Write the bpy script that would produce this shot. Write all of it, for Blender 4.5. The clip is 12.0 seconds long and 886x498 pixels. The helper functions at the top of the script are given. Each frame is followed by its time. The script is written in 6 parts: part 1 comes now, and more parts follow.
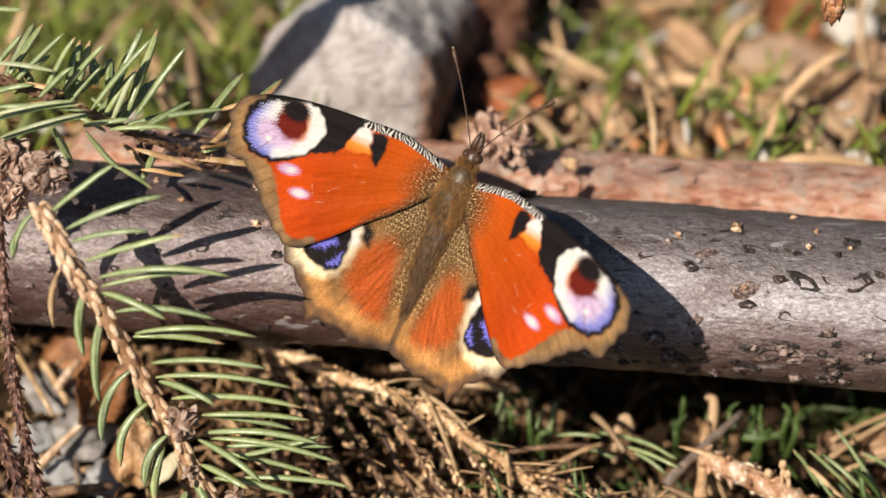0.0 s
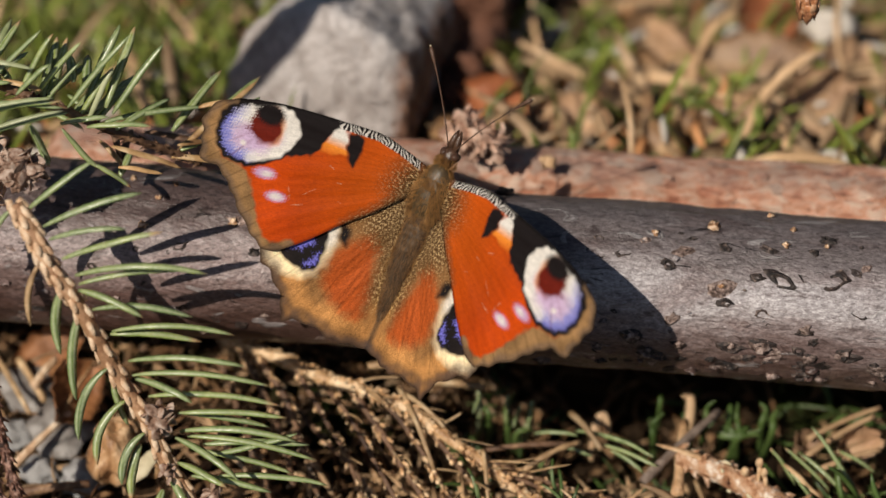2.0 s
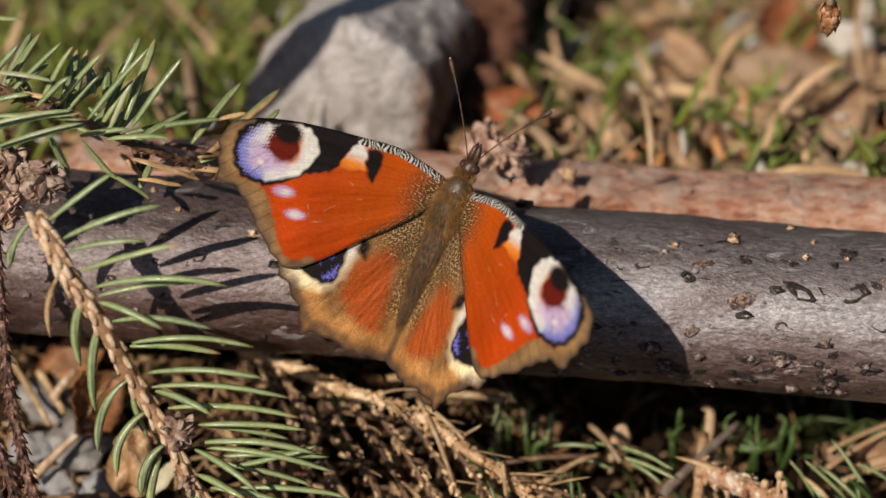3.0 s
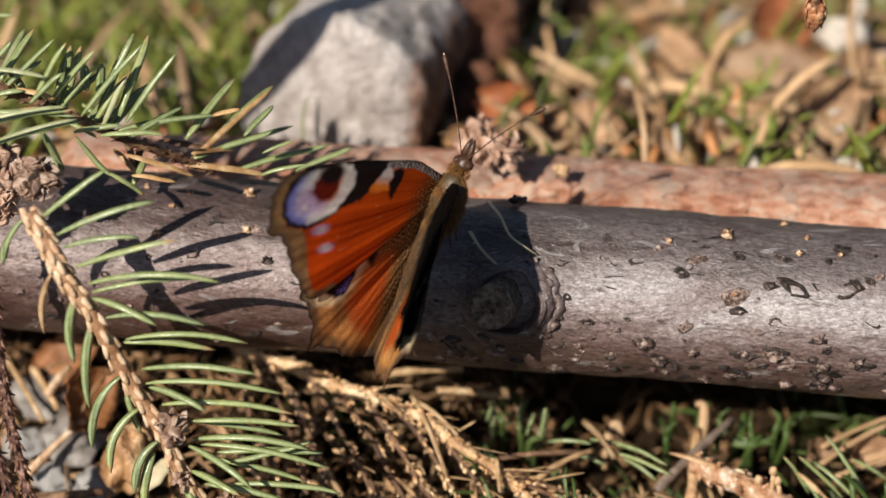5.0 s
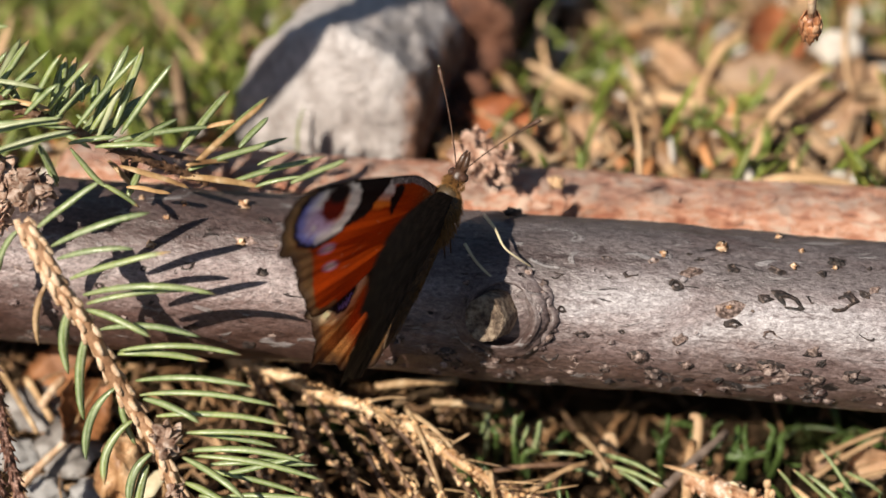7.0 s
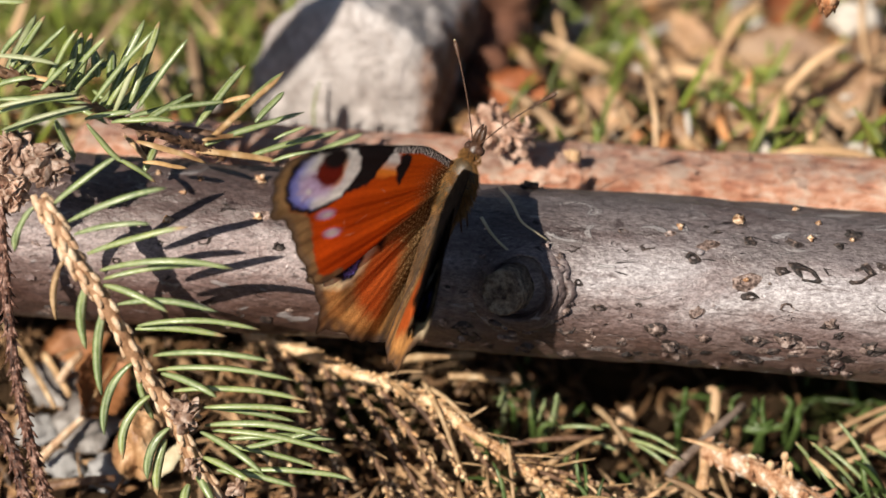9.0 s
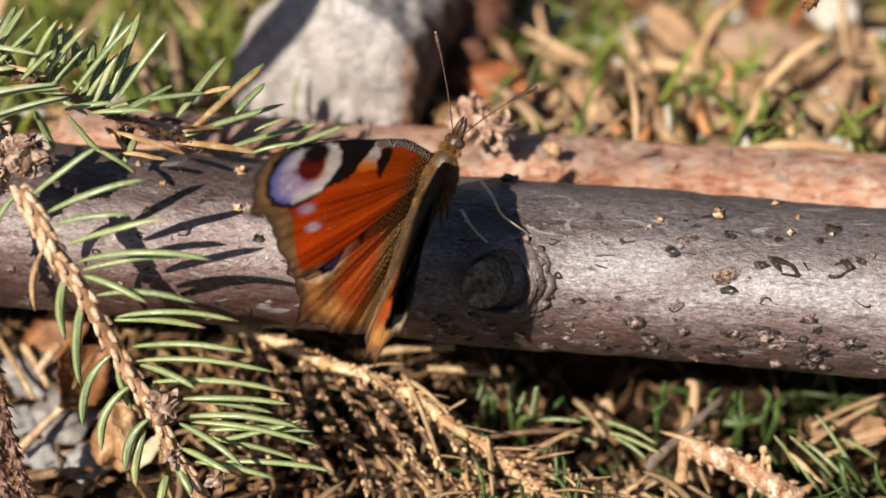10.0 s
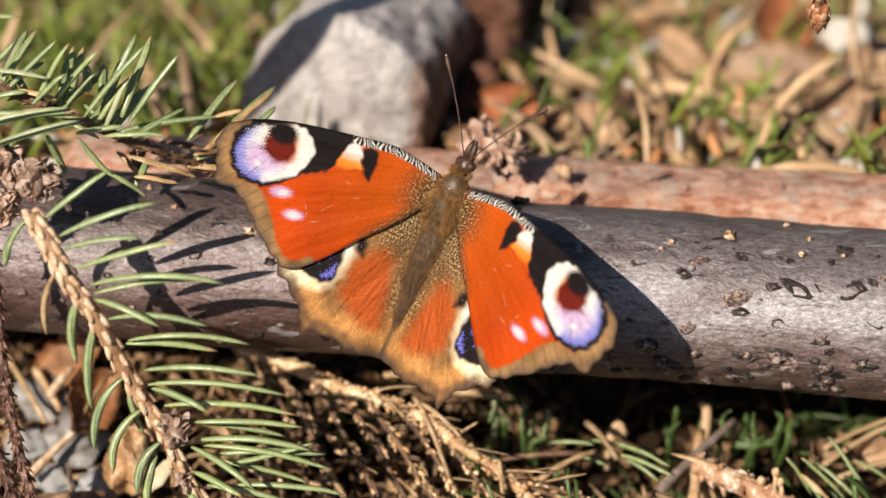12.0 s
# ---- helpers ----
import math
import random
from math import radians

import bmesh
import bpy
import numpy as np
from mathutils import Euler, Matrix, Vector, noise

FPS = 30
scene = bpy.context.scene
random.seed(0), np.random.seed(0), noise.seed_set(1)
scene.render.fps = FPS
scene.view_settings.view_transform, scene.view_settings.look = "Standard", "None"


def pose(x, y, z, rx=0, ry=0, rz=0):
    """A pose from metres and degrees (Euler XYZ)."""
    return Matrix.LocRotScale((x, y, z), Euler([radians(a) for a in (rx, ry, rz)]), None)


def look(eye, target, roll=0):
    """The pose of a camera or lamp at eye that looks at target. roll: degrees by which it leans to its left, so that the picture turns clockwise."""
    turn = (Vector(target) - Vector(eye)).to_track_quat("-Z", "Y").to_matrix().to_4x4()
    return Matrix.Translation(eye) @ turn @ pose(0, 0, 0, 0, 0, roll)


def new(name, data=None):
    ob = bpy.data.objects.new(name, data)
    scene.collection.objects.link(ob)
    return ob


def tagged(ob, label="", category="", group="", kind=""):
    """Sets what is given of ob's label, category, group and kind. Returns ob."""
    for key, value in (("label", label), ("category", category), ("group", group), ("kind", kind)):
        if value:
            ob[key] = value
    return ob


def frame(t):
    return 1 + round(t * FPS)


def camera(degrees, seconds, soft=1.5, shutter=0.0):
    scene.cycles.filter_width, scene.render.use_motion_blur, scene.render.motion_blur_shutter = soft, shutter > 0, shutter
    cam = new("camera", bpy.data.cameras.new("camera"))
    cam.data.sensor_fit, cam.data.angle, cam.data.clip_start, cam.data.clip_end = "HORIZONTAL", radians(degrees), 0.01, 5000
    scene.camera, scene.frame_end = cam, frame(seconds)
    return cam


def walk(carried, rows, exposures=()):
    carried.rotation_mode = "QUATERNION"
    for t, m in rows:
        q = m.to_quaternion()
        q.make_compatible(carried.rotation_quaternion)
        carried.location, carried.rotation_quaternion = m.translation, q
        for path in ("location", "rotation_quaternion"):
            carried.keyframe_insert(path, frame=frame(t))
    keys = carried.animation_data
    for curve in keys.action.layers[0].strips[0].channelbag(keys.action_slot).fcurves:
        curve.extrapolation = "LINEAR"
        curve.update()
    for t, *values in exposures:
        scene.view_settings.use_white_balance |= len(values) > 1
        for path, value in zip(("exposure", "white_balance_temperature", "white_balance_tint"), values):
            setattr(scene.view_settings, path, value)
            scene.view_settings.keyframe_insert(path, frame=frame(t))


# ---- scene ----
# A butterfly basking on a fallen branch among spruce litter. Lengths below are in millimetres, times MM.
MM = 0.001
EYE = tuple(MM * v for v in (0.0, -227.5, 277.2))
PITCH = 48.0

cam = camera(20.0, 12.0, soft=1.5)
cam.data.dof.use_dof = True
cam.data.dof.focus_distance = 0.335
cam.data.dof.aperture_fstop = 12.0

# seconds, then degrees up, to the left and of lean: a hand-held camera that stands and trembles
SHAKE = [
    (0.0, 0.000, 0.000, 0.00),
    (0.5, 0.150, -0.109, 0.06),
    (1.0, 0.027, -0.265, 0.11),
    (1.5, 0.096, -0.486, 0.05),
    (2.0, -0.045, -0.516, 0.06),
    (2.5, 0.085, -0.061, 0.13),
    (4.3, 0.374, -0.139, -0.01),
    (4.5, 0.240, -0.296, 0.15),
    (5.0, 0.143, -0.213, 0.06),
    (5.5, 0.324, -0.011, 0.06),
    (6.0, 0.287, 0.076, 0.26),
    (6.5, 0.446, -0.285, 0.21),
    (7.0, 0.418, -0.337, 0.17),
    (7.5, 0.030, -0.159, 0.08),
    (9.3, -0.291, 0.044, -0.06),
    (9.5, -0.466, -0.177, 0.04),
    (10.0, -0.351, -0.414, 0.20),
    (10.5, -0.346, -0.593, 0.07),
    (11.0, -0.279, -0.534, -0.02),
    (11.5, 0.190, -0.141, -0.09),
    (12.0, 0.167, -0.159, 0.04),
]
walk(cam, [(t, pose(*EYE, 90 - PITCH, 0, 0) @ pose(0, 0, 0, up, left, lean)) for t, up, left, lean in SHAKE], [(0.0, 0.16), (0.5, 0.13), (1.0, -0.02), (1.5, -0.2), (2.0, -0.36), (2.5, -0.42), (2.7, -0.42), (4.3, -0.06), (4.5, -0.03), (5.0, 0.05), (5.5, 0.15), (6.0, 0.13), (6.5, 0.21), (7.0, 0.23), (7.5, 0.18), (9.5, 0.26), (10.0, 0.26), (10.5, 0.28), (11.0, 0.3), (11.5, 0.25), (12.0, 0.21)])

# ---- light: clear spring sun from the viewer's left, blue sky ----
SUN = Vector((-0.5, -0.535, 0.863)).normalized()
world = bpy.data.worlds.new("sky")
scene.world = world
world.use_nodes = True
wn = world.node_tree.nodes
sky = wn.new("ShaderNodeTexSky")
sky.sky_type, sky.sun_disc = "NISHITA", False
sky.sun_elevation = math.asin(SUN.z)
sky.sun_rotation = math.atan2(SUN.x, SUN.y) % (2 * math.pi)
wn["Background"].inputs[1].default_value = 0.046
world.node_tree.links.new(sky.outputs[0], wn["Background"].inputs[0])
sun = new("sun", bpy.data.lights.new("sun", "SUN"))
sun.data.energy, sun.data.angle, sun.data.color = 5.0, radians(0.53), (1.0, 0.91, 0.79)
sun.matrix_world = look(SUN, (0, 0, 0))


# ---- materials ----
def material(name, build):
    m = bpy.data.materials.new(name)
    m.use_nodes = True
    t = m.node_tree
    build(t, t.nodes["Principled BSDF"])
    return m


def node(t, kind, **values):
    n = t.nodes.new(kind)
    for key, v in values.items():
        n.inputs[key.replace("_", " ")].default_value = v
    return n


def ramp(t, source, stops):
    r = t.nodes.new("ShaderNodeValToRGB")
    e = r.color_ramp.elements
    while len(e) < len(stops):
        e.new(0.5)
    for el, (at, c) in zip(e, stops):
        el.position, el.color = at, (*c, 1) if len(c) == 3 else c
    t.links.new(source, r.inputs[0])
    return r.outputs[0]


def blend(t, fac, a, b, mode="MIX"):
    m = t.nodes.new("ShaderNodeMix")
    m.data_type, m.blend_type = "RGBA", mode
    for sock, v in ((m.inputs[0], fac), (m.inputs[6], a), (m.inputs[7], b)):
        if hasattr(v, "is_output"):
            t.links.new(v, sock)
        else:
            sock.default_value = v if isinstance(v, (int, float)) else (*v, 1)
    return m.outputs[2]


def coords(t, stretch=(1, 1, 1)):
    c = t.nodes.new("ShaderNodeTexCoord")
    mp = node(t, "ShaderNodeMapping")
    mp.inputs["Scale"].default_value = stretch
    t.links.new(c.outputs["Object"], mp.inputs[0])
    return mp.outputs[0]


def grain(t, vec, scale, detail=5.0, rough=0.6, warp=0.0):
    n = node(t, "ShaderNodeTexNoise", Scale=scale, Detail=detail, Roughness=rough, Distortion=warp)
    t.links.new(vec, n.inputs["Vector"])
    return n.outputs[0]


def relief(t, bsdf, height, strength, distance):
    b = node(t, "ShaderNodeBump", Strength=strength, Distance=distance)
    t.links.new(height, b.inputs["Height"])
    t.links.new(b.outputs[0], bsdf.inputs["Normal"])


def organic(name, stops, scale=300.0, stretch=(1, 1, 1), rough=0.6, bump=0.3, depth=0.0003, vary=0.35, island=False, sheen=0.0, spec=0.5, through_light=0.0):
    """Grain in the given tones, each piece a little lighter or darker than the next."""
    def build(t, b):
        vec = coords(t, stretch)
        n = grain(t, vec, scale)
        col = ramp(t, n, stops)
        if vary:
            info = t.nodes.new("ShaderNodeNewGeometry" if island else "ShaderNodeObjectInfo")
            rnd = info.outputs["Random Per Island" if island else "Random"]
            h = node(t, "ShaderNodeHueSaturation")
            span = node(t, "ShaderNodeMapRange")
            span.inputs[3].default_value, span.inputs[4].default_value = 1 - vary, 1 + vary
            t.links.new(rnd, span.inputs[0])
            t.links.new(span.outputs[0], h.inputs["Value"])
            t.links.new(col, h.inputs["Color"])
            col = h.outputs[0]
        t.links.new(col, b.inputs["Base Color"])
        b.inputs["Roughness"].default_value = rough
        b.inputs["Specular IOR Level"].default_value = spec
        if sheen:
            b.inputs["Sheen Weight"].default_value = sheen
        if through_light:
            b.inputs["Transmission Weight"].default_value = 0.0
            b.inputs["Subsurface Weight"].default_value = through_light
            b.inputs["Subsurface Radius"].default_value = (0.001, 0.0008, 0.0003)
            b.inputs["Subsurface Scale"].default_value = 0.5
        relief(t, b, grain(t, vec, scale * 3, 3), bump, depth)
    return material(name, build)


KNOT_AT = (0.0109, -0.0094, 0.007)


def bark_grey(t, b):
    """Smooth conifer bark: darker upper side, paler silvery flank, red-brown underside, with cracks and peeling skins.
    """
    along = coords(t, (0.2, 1, 1))
    fine = grain(t, coords(t, (0.5, 1, 1)), 2300, 7, 0.78, 0.4)
    base = ramp(t, fine, [(0.32, (0.1, 0.082, 0.08)), (0.44, (0.25, 0.226, 0.224)), (0.54, (0.385, 0.358, 0.358)), (0.68, (0.62, 0.595, 0.595))])
    pits = ramp(t, grain(t, coords(t, (0.35, 1, 1)), 620, 4, 0.6, 0.8), [(0.33, (0.45, 0.4, 0.39)), (0.43, (1, 1, 1))])
    base = blend(t, 1.0, base, pits, "MULTIPLY")
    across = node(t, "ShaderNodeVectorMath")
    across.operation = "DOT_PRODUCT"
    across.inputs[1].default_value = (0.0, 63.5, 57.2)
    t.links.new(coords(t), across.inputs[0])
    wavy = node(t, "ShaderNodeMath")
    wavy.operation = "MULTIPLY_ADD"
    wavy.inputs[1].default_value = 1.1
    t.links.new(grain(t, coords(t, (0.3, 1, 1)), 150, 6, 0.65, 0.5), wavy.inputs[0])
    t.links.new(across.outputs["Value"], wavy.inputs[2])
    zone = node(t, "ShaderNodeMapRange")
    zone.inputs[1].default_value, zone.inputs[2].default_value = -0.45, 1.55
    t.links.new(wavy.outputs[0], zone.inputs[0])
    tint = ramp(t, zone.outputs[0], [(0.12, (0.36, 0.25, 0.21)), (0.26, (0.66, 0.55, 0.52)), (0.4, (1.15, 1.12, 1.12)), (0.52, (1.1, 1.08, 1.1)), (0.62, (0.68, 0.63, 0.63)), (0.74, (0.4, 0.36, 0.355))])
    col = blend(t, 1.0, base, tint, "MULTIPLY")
    purple = ramp(t, grain(t, coords(t, (0.4, 1, 1)), 120, 7, 0.7, 0.9), [(0.46, (0, 0, 0)), (0.6, (1, 1, 1))])
    col = blend(t, blend(t, 0.7, (0, 0, 0), purple), col, blend(t, 1.0, col, (0.64, 0.52, 0.49), "MULTIPLY"))
    # Brown stain on the thin end; its stretch under the butterfly is painted shade.
    split = t.nodes.new("ShaderNodeSeparateXYZ")
    t.links.new(coords(t), split.inputs[0])
    thin = node(t, "ShaderNodeMath")
    thin.operation = "MULTIPLY_ADD"
    thin.inputs[1].default_value = -32.0
    t.links.new(split.outputs["X"], thin.inputs[0])
    t.links.new(grain(t, coords(t, (0.5, 1, 1)), 90, 5, 0.65, 0.6), thin.inputs[2])
    stain_and_shade = ramp(t, thin.outputs[0], [(0.32, (0, 0, 0)), (0.58, (1, 1, 1))])
    col = blend(t, blend(t, 0.85, (0, 0, 0), stain_and_shade), col, blend(t, 1.0, col, (0.7, 0.57, 0.53), "MULTIPLY"))
    # Dark bark round the knot, painted deeper to stand for the wings' shade.
    ring = node(t, "ShaderNodeVectorMath")
    ring.operation = "DISTANCE"
    ring.inputs[1].default_value = KNOT_AT
    t.links.new(coords(t), ring.inputs[0])
    ragged = node(t, "ShaderNodeMath")
    ragged.operation = "MULTIPLY_ADD"
    ragged.inputs[1].default_value = 38.0
    t.links.new(ring.outputs["Value"], ragged.inputs[0])
    t.links.new(grain(t, coords(t, (0.4, 1, 1)), 160, 5, 0.65, 0.6), ragged.inputs[2])
    resin = ramp(t, ragged.outputs[0], [(0.76, (1, 1, 1)), (0.98, (0, 0, 0))])
    col = blend(t, blend(t, 0.8, (0, 0, 0), resin), col, blend(t, 1.0, col, (0.43, 0.37, 0.35), "MULTIPLY"))
    flake = ramp(t, grain(t, coords(t, (0.4, 1, 1)), 240, 5, 0.6, 1.6), [(0.62, (0, 0, 0)), (0.66, (1, 1, 1))])
    col = blend(t, blend(t, 0.45, (0, 0, 0), flake), col, blend(t, 0.5, base, (0.55, 0.53, 0.52)))
    crack = ramp(t, grain(t, along, 560, 5, 0.65, 1.4), [(0.31, (1, 1, 1)), (0.35, (0, 0, 0))])
    col = blend(t, crack, col, (0.03, 0.02, 0.018))
    t.links.new(col, b.inputs["Base Color"])
    t.links.new(ramp(t, grain(t, along, 900, 4), [(0.3, (0.3, 0.3, 0.3)), (0.7, (0.5, 0.5, 0.5))]), b.inputs["Roughness"])
    b.inputs["Specular IOR Level"].default_value = 0.6
    h = blend(t, 0.62, grain(t, coords(t, (0.6, 1, 1)), 2600, 3, 0.6, 0.3), grain(t, coords(t, (0.35, 1, 1)), 420, 4, 0.55, 0.5))
    h = blend(t, 0.25, h, flake, "ADD")
    h = blend(t, 0.7, h, crack, "SUBTRACT")
    relief(t, b, h, 1.0, 0.0005)


def bark_red(t, b):
    """Flaking red-brown bark, grey where the weather reaches its top."""
    vec = coords(t, (0.5, 1, 1))
    col = ramp(t, grain(t, vec, 560, 8, 0.72, 0.35), [(0.33, (0.14, 0.05, 0.03)), (0.39, (0.55, 0.21, 0.125)), (0.48, (0.84, 0.42, 0.265)), (0.58, (0.94, 0.68, 0.53))])
    big = ramp(t, grain(t, coords(t, (0.5, 1, 1)), 120, 5, 0.6, 0.8), [(0.38, (0.75, 0.68, 0.64)), (0.55, (1.0, 1.0, 1.0))])
    col = blend(t, 1.0, col, big, "MULTIPLY")
    sep = t.nodes.new("ShaderNodeSeparateXYZ")
    t.links.new(coords(t), sep.inputs[0])
    rise = node(t, "ShaderNodeMath")
    rise.operation = "MULTIPLY_ADD"
    rise.inputs[1].default_value = 250.0
    t.links.new(sep.outputs["Z"], rise.inputs[0])
    t.links.new(grain(t, coords(t), 160, 5, 0.65), rise.inputs[2])
    fade = node(t, "ShaderNodeMapRange")
    fade.inputs[1].default_value, fade.inputs[2].default_value = 2.05, 2.3
    t.links.new(rise.outputs[0], fade.inputs[0])
    col = blend(t, blend(t, 0.7, (0, 0, 0), fade.outputs[0]), col, blend(t, 0.6, col, (0.3, 0.26, 0.24)))
    t.links.new(col, b.inputs["Base Color"])
    b.inputs["Roughness"].default_value = 0.75
    relief(t, b, blend(t, 0.4, grain(t, vec, 560, 8, 0.72, 0.35), grain(t, coords(t), 160, 4)), 1.0, 0.003)


def weathered(t, b):
    """Bare grey wood with dark weather marks across it and brown bark left on its flank."""
    col = ramp(t, grain(t, coords(t, (0.5, 1, 1)), 210, 7, 0.7, 0.6), [(0.3, (0.28, 0.24, 0.22)), (0.44, (0.45, 0.4, 0.375)), (0.56, (0.58, 0.53, 0.505)), (0.72, (0.72, 0.67, 0.64))])
    marks = ramp(t, grain(t, coords(t, (1, 0.3, 0.3)), 190, 5, 0.65, 0.7), [(0.54, (0, 0, 0)), (0.64, (1, 1, 1))])
    col = blend(t, blend(t, 0.5, (0, 0, 0), marks), col, (0.2, 0.16, 0.14))
    sep = t.nodes.new("ShaderNodeSeparateXYZ")
    t.links.new(coords(t), sep.inputs[0])
    flank = node(t, "ShaderNodeMath")
    flank.operation = "MULTIPLY_ADD"
    flank.inputs[1].default_value = -90.0
    t.links.new(sep.outputs["Y"], flank.inputs[0])
    t.links.new(grain(t, coords(t), 110, 5, 0.65, 0.6), flank.inputs[2])
    left = node(t, "ShaderNodeMapRange")
    left.inputs[1].default_value, left.inputs[2].default_value = 1.5, 1.7
    t.links.new(flank.outputs[0], left.inputs[0])
    col = blend(t, left.outputs[0], col, ramp(t, grain(t, coords(t), 260, 6, 0.7), [(0.35, (0.05, 0.025, 0.017)), (0.55, (0.2, 0.1, 0.062)), (0.75, (0.45, 0.27, 0.18))]))
    t.links.new(col, b.inputs["Base Color"])
    b.inputs["Roughness"].default_value = 0.8
    relief(t, b, grain(t, coords(t, (0.6, 1, 1)), 170, 6, 0.62, 0.6), 1.0, 0.0026)


def soil(t, b):
    vec = coords(t)
    col = ramp(t, grain(t, vec, 90, 9, 0.75, 0.3), [(0.35, (0.025, 0.016, 0.01)), (0.52, (0.075, 0.047, 0.027)), (0.66, (0.15, 0.092, 0.05)), (0.85, (0.25, 0.16, 0.09))])
    moss = ramp(t, grain(t, vec, 28, 4), [(0.58, (0, 0, 0)), (0.7, (1, 1, 1))])
    col = blend(t, moss, col, (0.035, 0.05, 0.012))
    turf = ramp(t, grain(t, vec, 7, 6, 0.7, 0.5), [(0.42, (0, 0, 0)), (0.56, (1, 1, 1))])
    sward = ramp(t, grain(t, coords(t, (1, 0.6, 1)), 160, 5, 0.7, 0.6), [(0.36, (0.03, 0.045, 0.01)), (0.5, (0.1, 0.11, 0.03)), (0.64, (0.26, 0.19, 0.09))])
    reach = node(t, "ShaderNodeVectorMath")
    reach.operation = "LENGTH"
    t.links.new(vec, reach.inputs[0])
    away = node(t, "ShaderNodeMapRange")
    away.inputs[1].default_value, away.inputs[2].default_value = 0.13, 0.4
    t.links.new(reach.outputs["Value"], away.inputs[0])
    col = blend(t, blend(t, 1.0, turf, away.outputs[0], "MULTIPLY"), col, sward)
    t.links.new(col, b.inputs["Base Color"])
    b.inputs["Roughness"].default_value = 1.0
    b.inputs["Specular IOR Level"].default_value = 0.05
    relief(t, b, grain(t, vec, 220, 9, 0.8), 1.0, 0.004)


def needle_skin(t, b):
    """Waxy olive green with two pale lengthwise bands, some tips dried to tan."""
    at = t.nodes.new("ShaderNodeAttribute")
    at.attribute_name = "bands"
    sep = t.nodes.new("ShaderNodeSeparateColor")
    t.links.new(at.outputs["Color"], sep.inputs[0])
    vec = coords(t)
    col = ramp(t, grain(t, vec, 420, 4, 0.6), [(0.3, (0.08, 0.13, 0.03)), (0.52, (0.155, 0.21, 0.055)), (0.75, (0.285, 0.335, 0.125))])
    info = t.nodes.new("ShaderNodeObjectInfo")
    tone = ramp(t, info.outputs["Random"], [(0.0, (0.75, 0.8, 0.85)), (0.5, (1, 1, 1)), (1.0, (1.3, 1.2, 0.95))])
    col = blend(t, 1.0, col, tone, "MULTIPLY")
    speck = ramp(t, grain(t, vec, 1500, 4, 0.65), [(0.3, (0.45, 0.45, 0.45)), (0.6, (1, 1, 1))])
    pale = blend(t, 1.0, speck, sep.outputs["Red"], "MULTIPLY")
    col = blend(t, blend(t, 0.75, (0, 0, 0), pale), col, (0.5, 0.55, 0.34))
    dry = node(t, "ShaderNodeMath")
    dry.operation = "MULTIPLY_ADD"
    dry.inputs[1].default_value = 0.33
    t.links.new(info.outputs["Random"], dry.inputs[0])
    t.links.new(sep.outputs["Green"], dry.inputs[2])
    edge = node(t, "ShaderNodeMapRange")
    edge.inputs[1].default_value, edge.inputs[2].default_value = 1.16, 1.24
    t.links.new(dry.outputs[0], edge.inputs[0])
    rot = edge.outputs[0]
    col = blend(t, rot, col, (0.5, 0.33, 0.17))
    t.links.new(col, b.inputs["Base Color"])
    t.links.new(ramp(t, grain(t, vec, 900, 3), [(0.3, (0.2, 0.2, 0.2)), (0.7, (0.38, 0.38, 0.38))]), b.inputs["Roughness"])
    b.inputs["Subsurface Weight"].default_value = 0.12
    b.inputs["Subsurface Radius"].default_value = (0.001, 0.0008, 0.0003)
    b.inputs["Subsurface Scale"].default_value = 0.5
    relief(t, b, grain(t, vec, 1100, 3), 0.2, 0.0002)


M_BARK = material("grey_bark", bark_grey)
M_RED = material("red_bark", bark_red)
M_WEATHERED = material("weathered_wood", weathered)
M_SOIL = material("soil", soil)
M_NEEDLE = material("green_needle", needle_skin)
M_PALE = organic("pale_needle", [(0.3, (0.22, 0.27, 0.1)), (0.6, (0.45, 0.47, 0.28))], 300, rough=0.35, vary=0.2)
M_DEADNEEDLE = organic("dead_needle", [(0.3, (0.2, 0.115, 0.055)), (0.55, (0.43, 0.28, 0.145)), (0.75, (0.64, 0.49, 0.31))], 420, rough=0.5, bump=0.6, vary=0.4)
M_TANNEEDLE = organic("tan_needle", [(0.3, (0.26, 0.14, 0.06)), (0.52, (0.5, 0.31, 0.14)), (0.72, (0.72, 0.54, 0.33))], 420, rough=0.38, bump=0.5, vary=0.25)
M_DRYPEG = organic("dry_peg", [(0.3, (0.24, 0.115, 0.05)), (0.46, (0.53, 0.32, 0.155)), (0.64, (0.83, 0.62, 0.39))], 520, rough=0.42, bump=0.6, depth=0.0004, vary=0.4, island=True)
M_GREYSTICK = organic("grey_stick", [(0.3, (0.09, 0.062, 0.046)), (0.55, (0.22, 0.165, 0.13)), (0.8, (0.38, 0.3, 0.25))], 420, rough=0.7, bump=0.7, depth=0.0004, vary=0.1)
M_FLAKE = organic("bark_skin", [(0.32, (0.03, 0.018, 0.014)), (0.46, (0.16, 0.105, 0.085)), (0.58, (0.38, 0.28, 0.24)), (0.72, (0.62, 0.5, 0.44))], 1300, rough=0.5, bump=0.8, depth=0.0004, vary=0.4)
M_DEADSTUFF = organic("dead_litter", [(0.3, (0.08, 0.035, 0.015)), (0.52, (0.25, 0.135, 0.06)), (0.75, (0.56, 0.38, 0.21))], 260, rough=0.55, vary=0.5, island=True)
M_TWIG = organic("twig_bark", [(0.3, (0.42, 0.22, 0.115)), (0.48, (0.7, 0.47, 0.29)), (0.7, (0.88, 0.71, 0.52))], 600, rough=0.6, bump=0.6, depth=0.0005, vary=0.1)
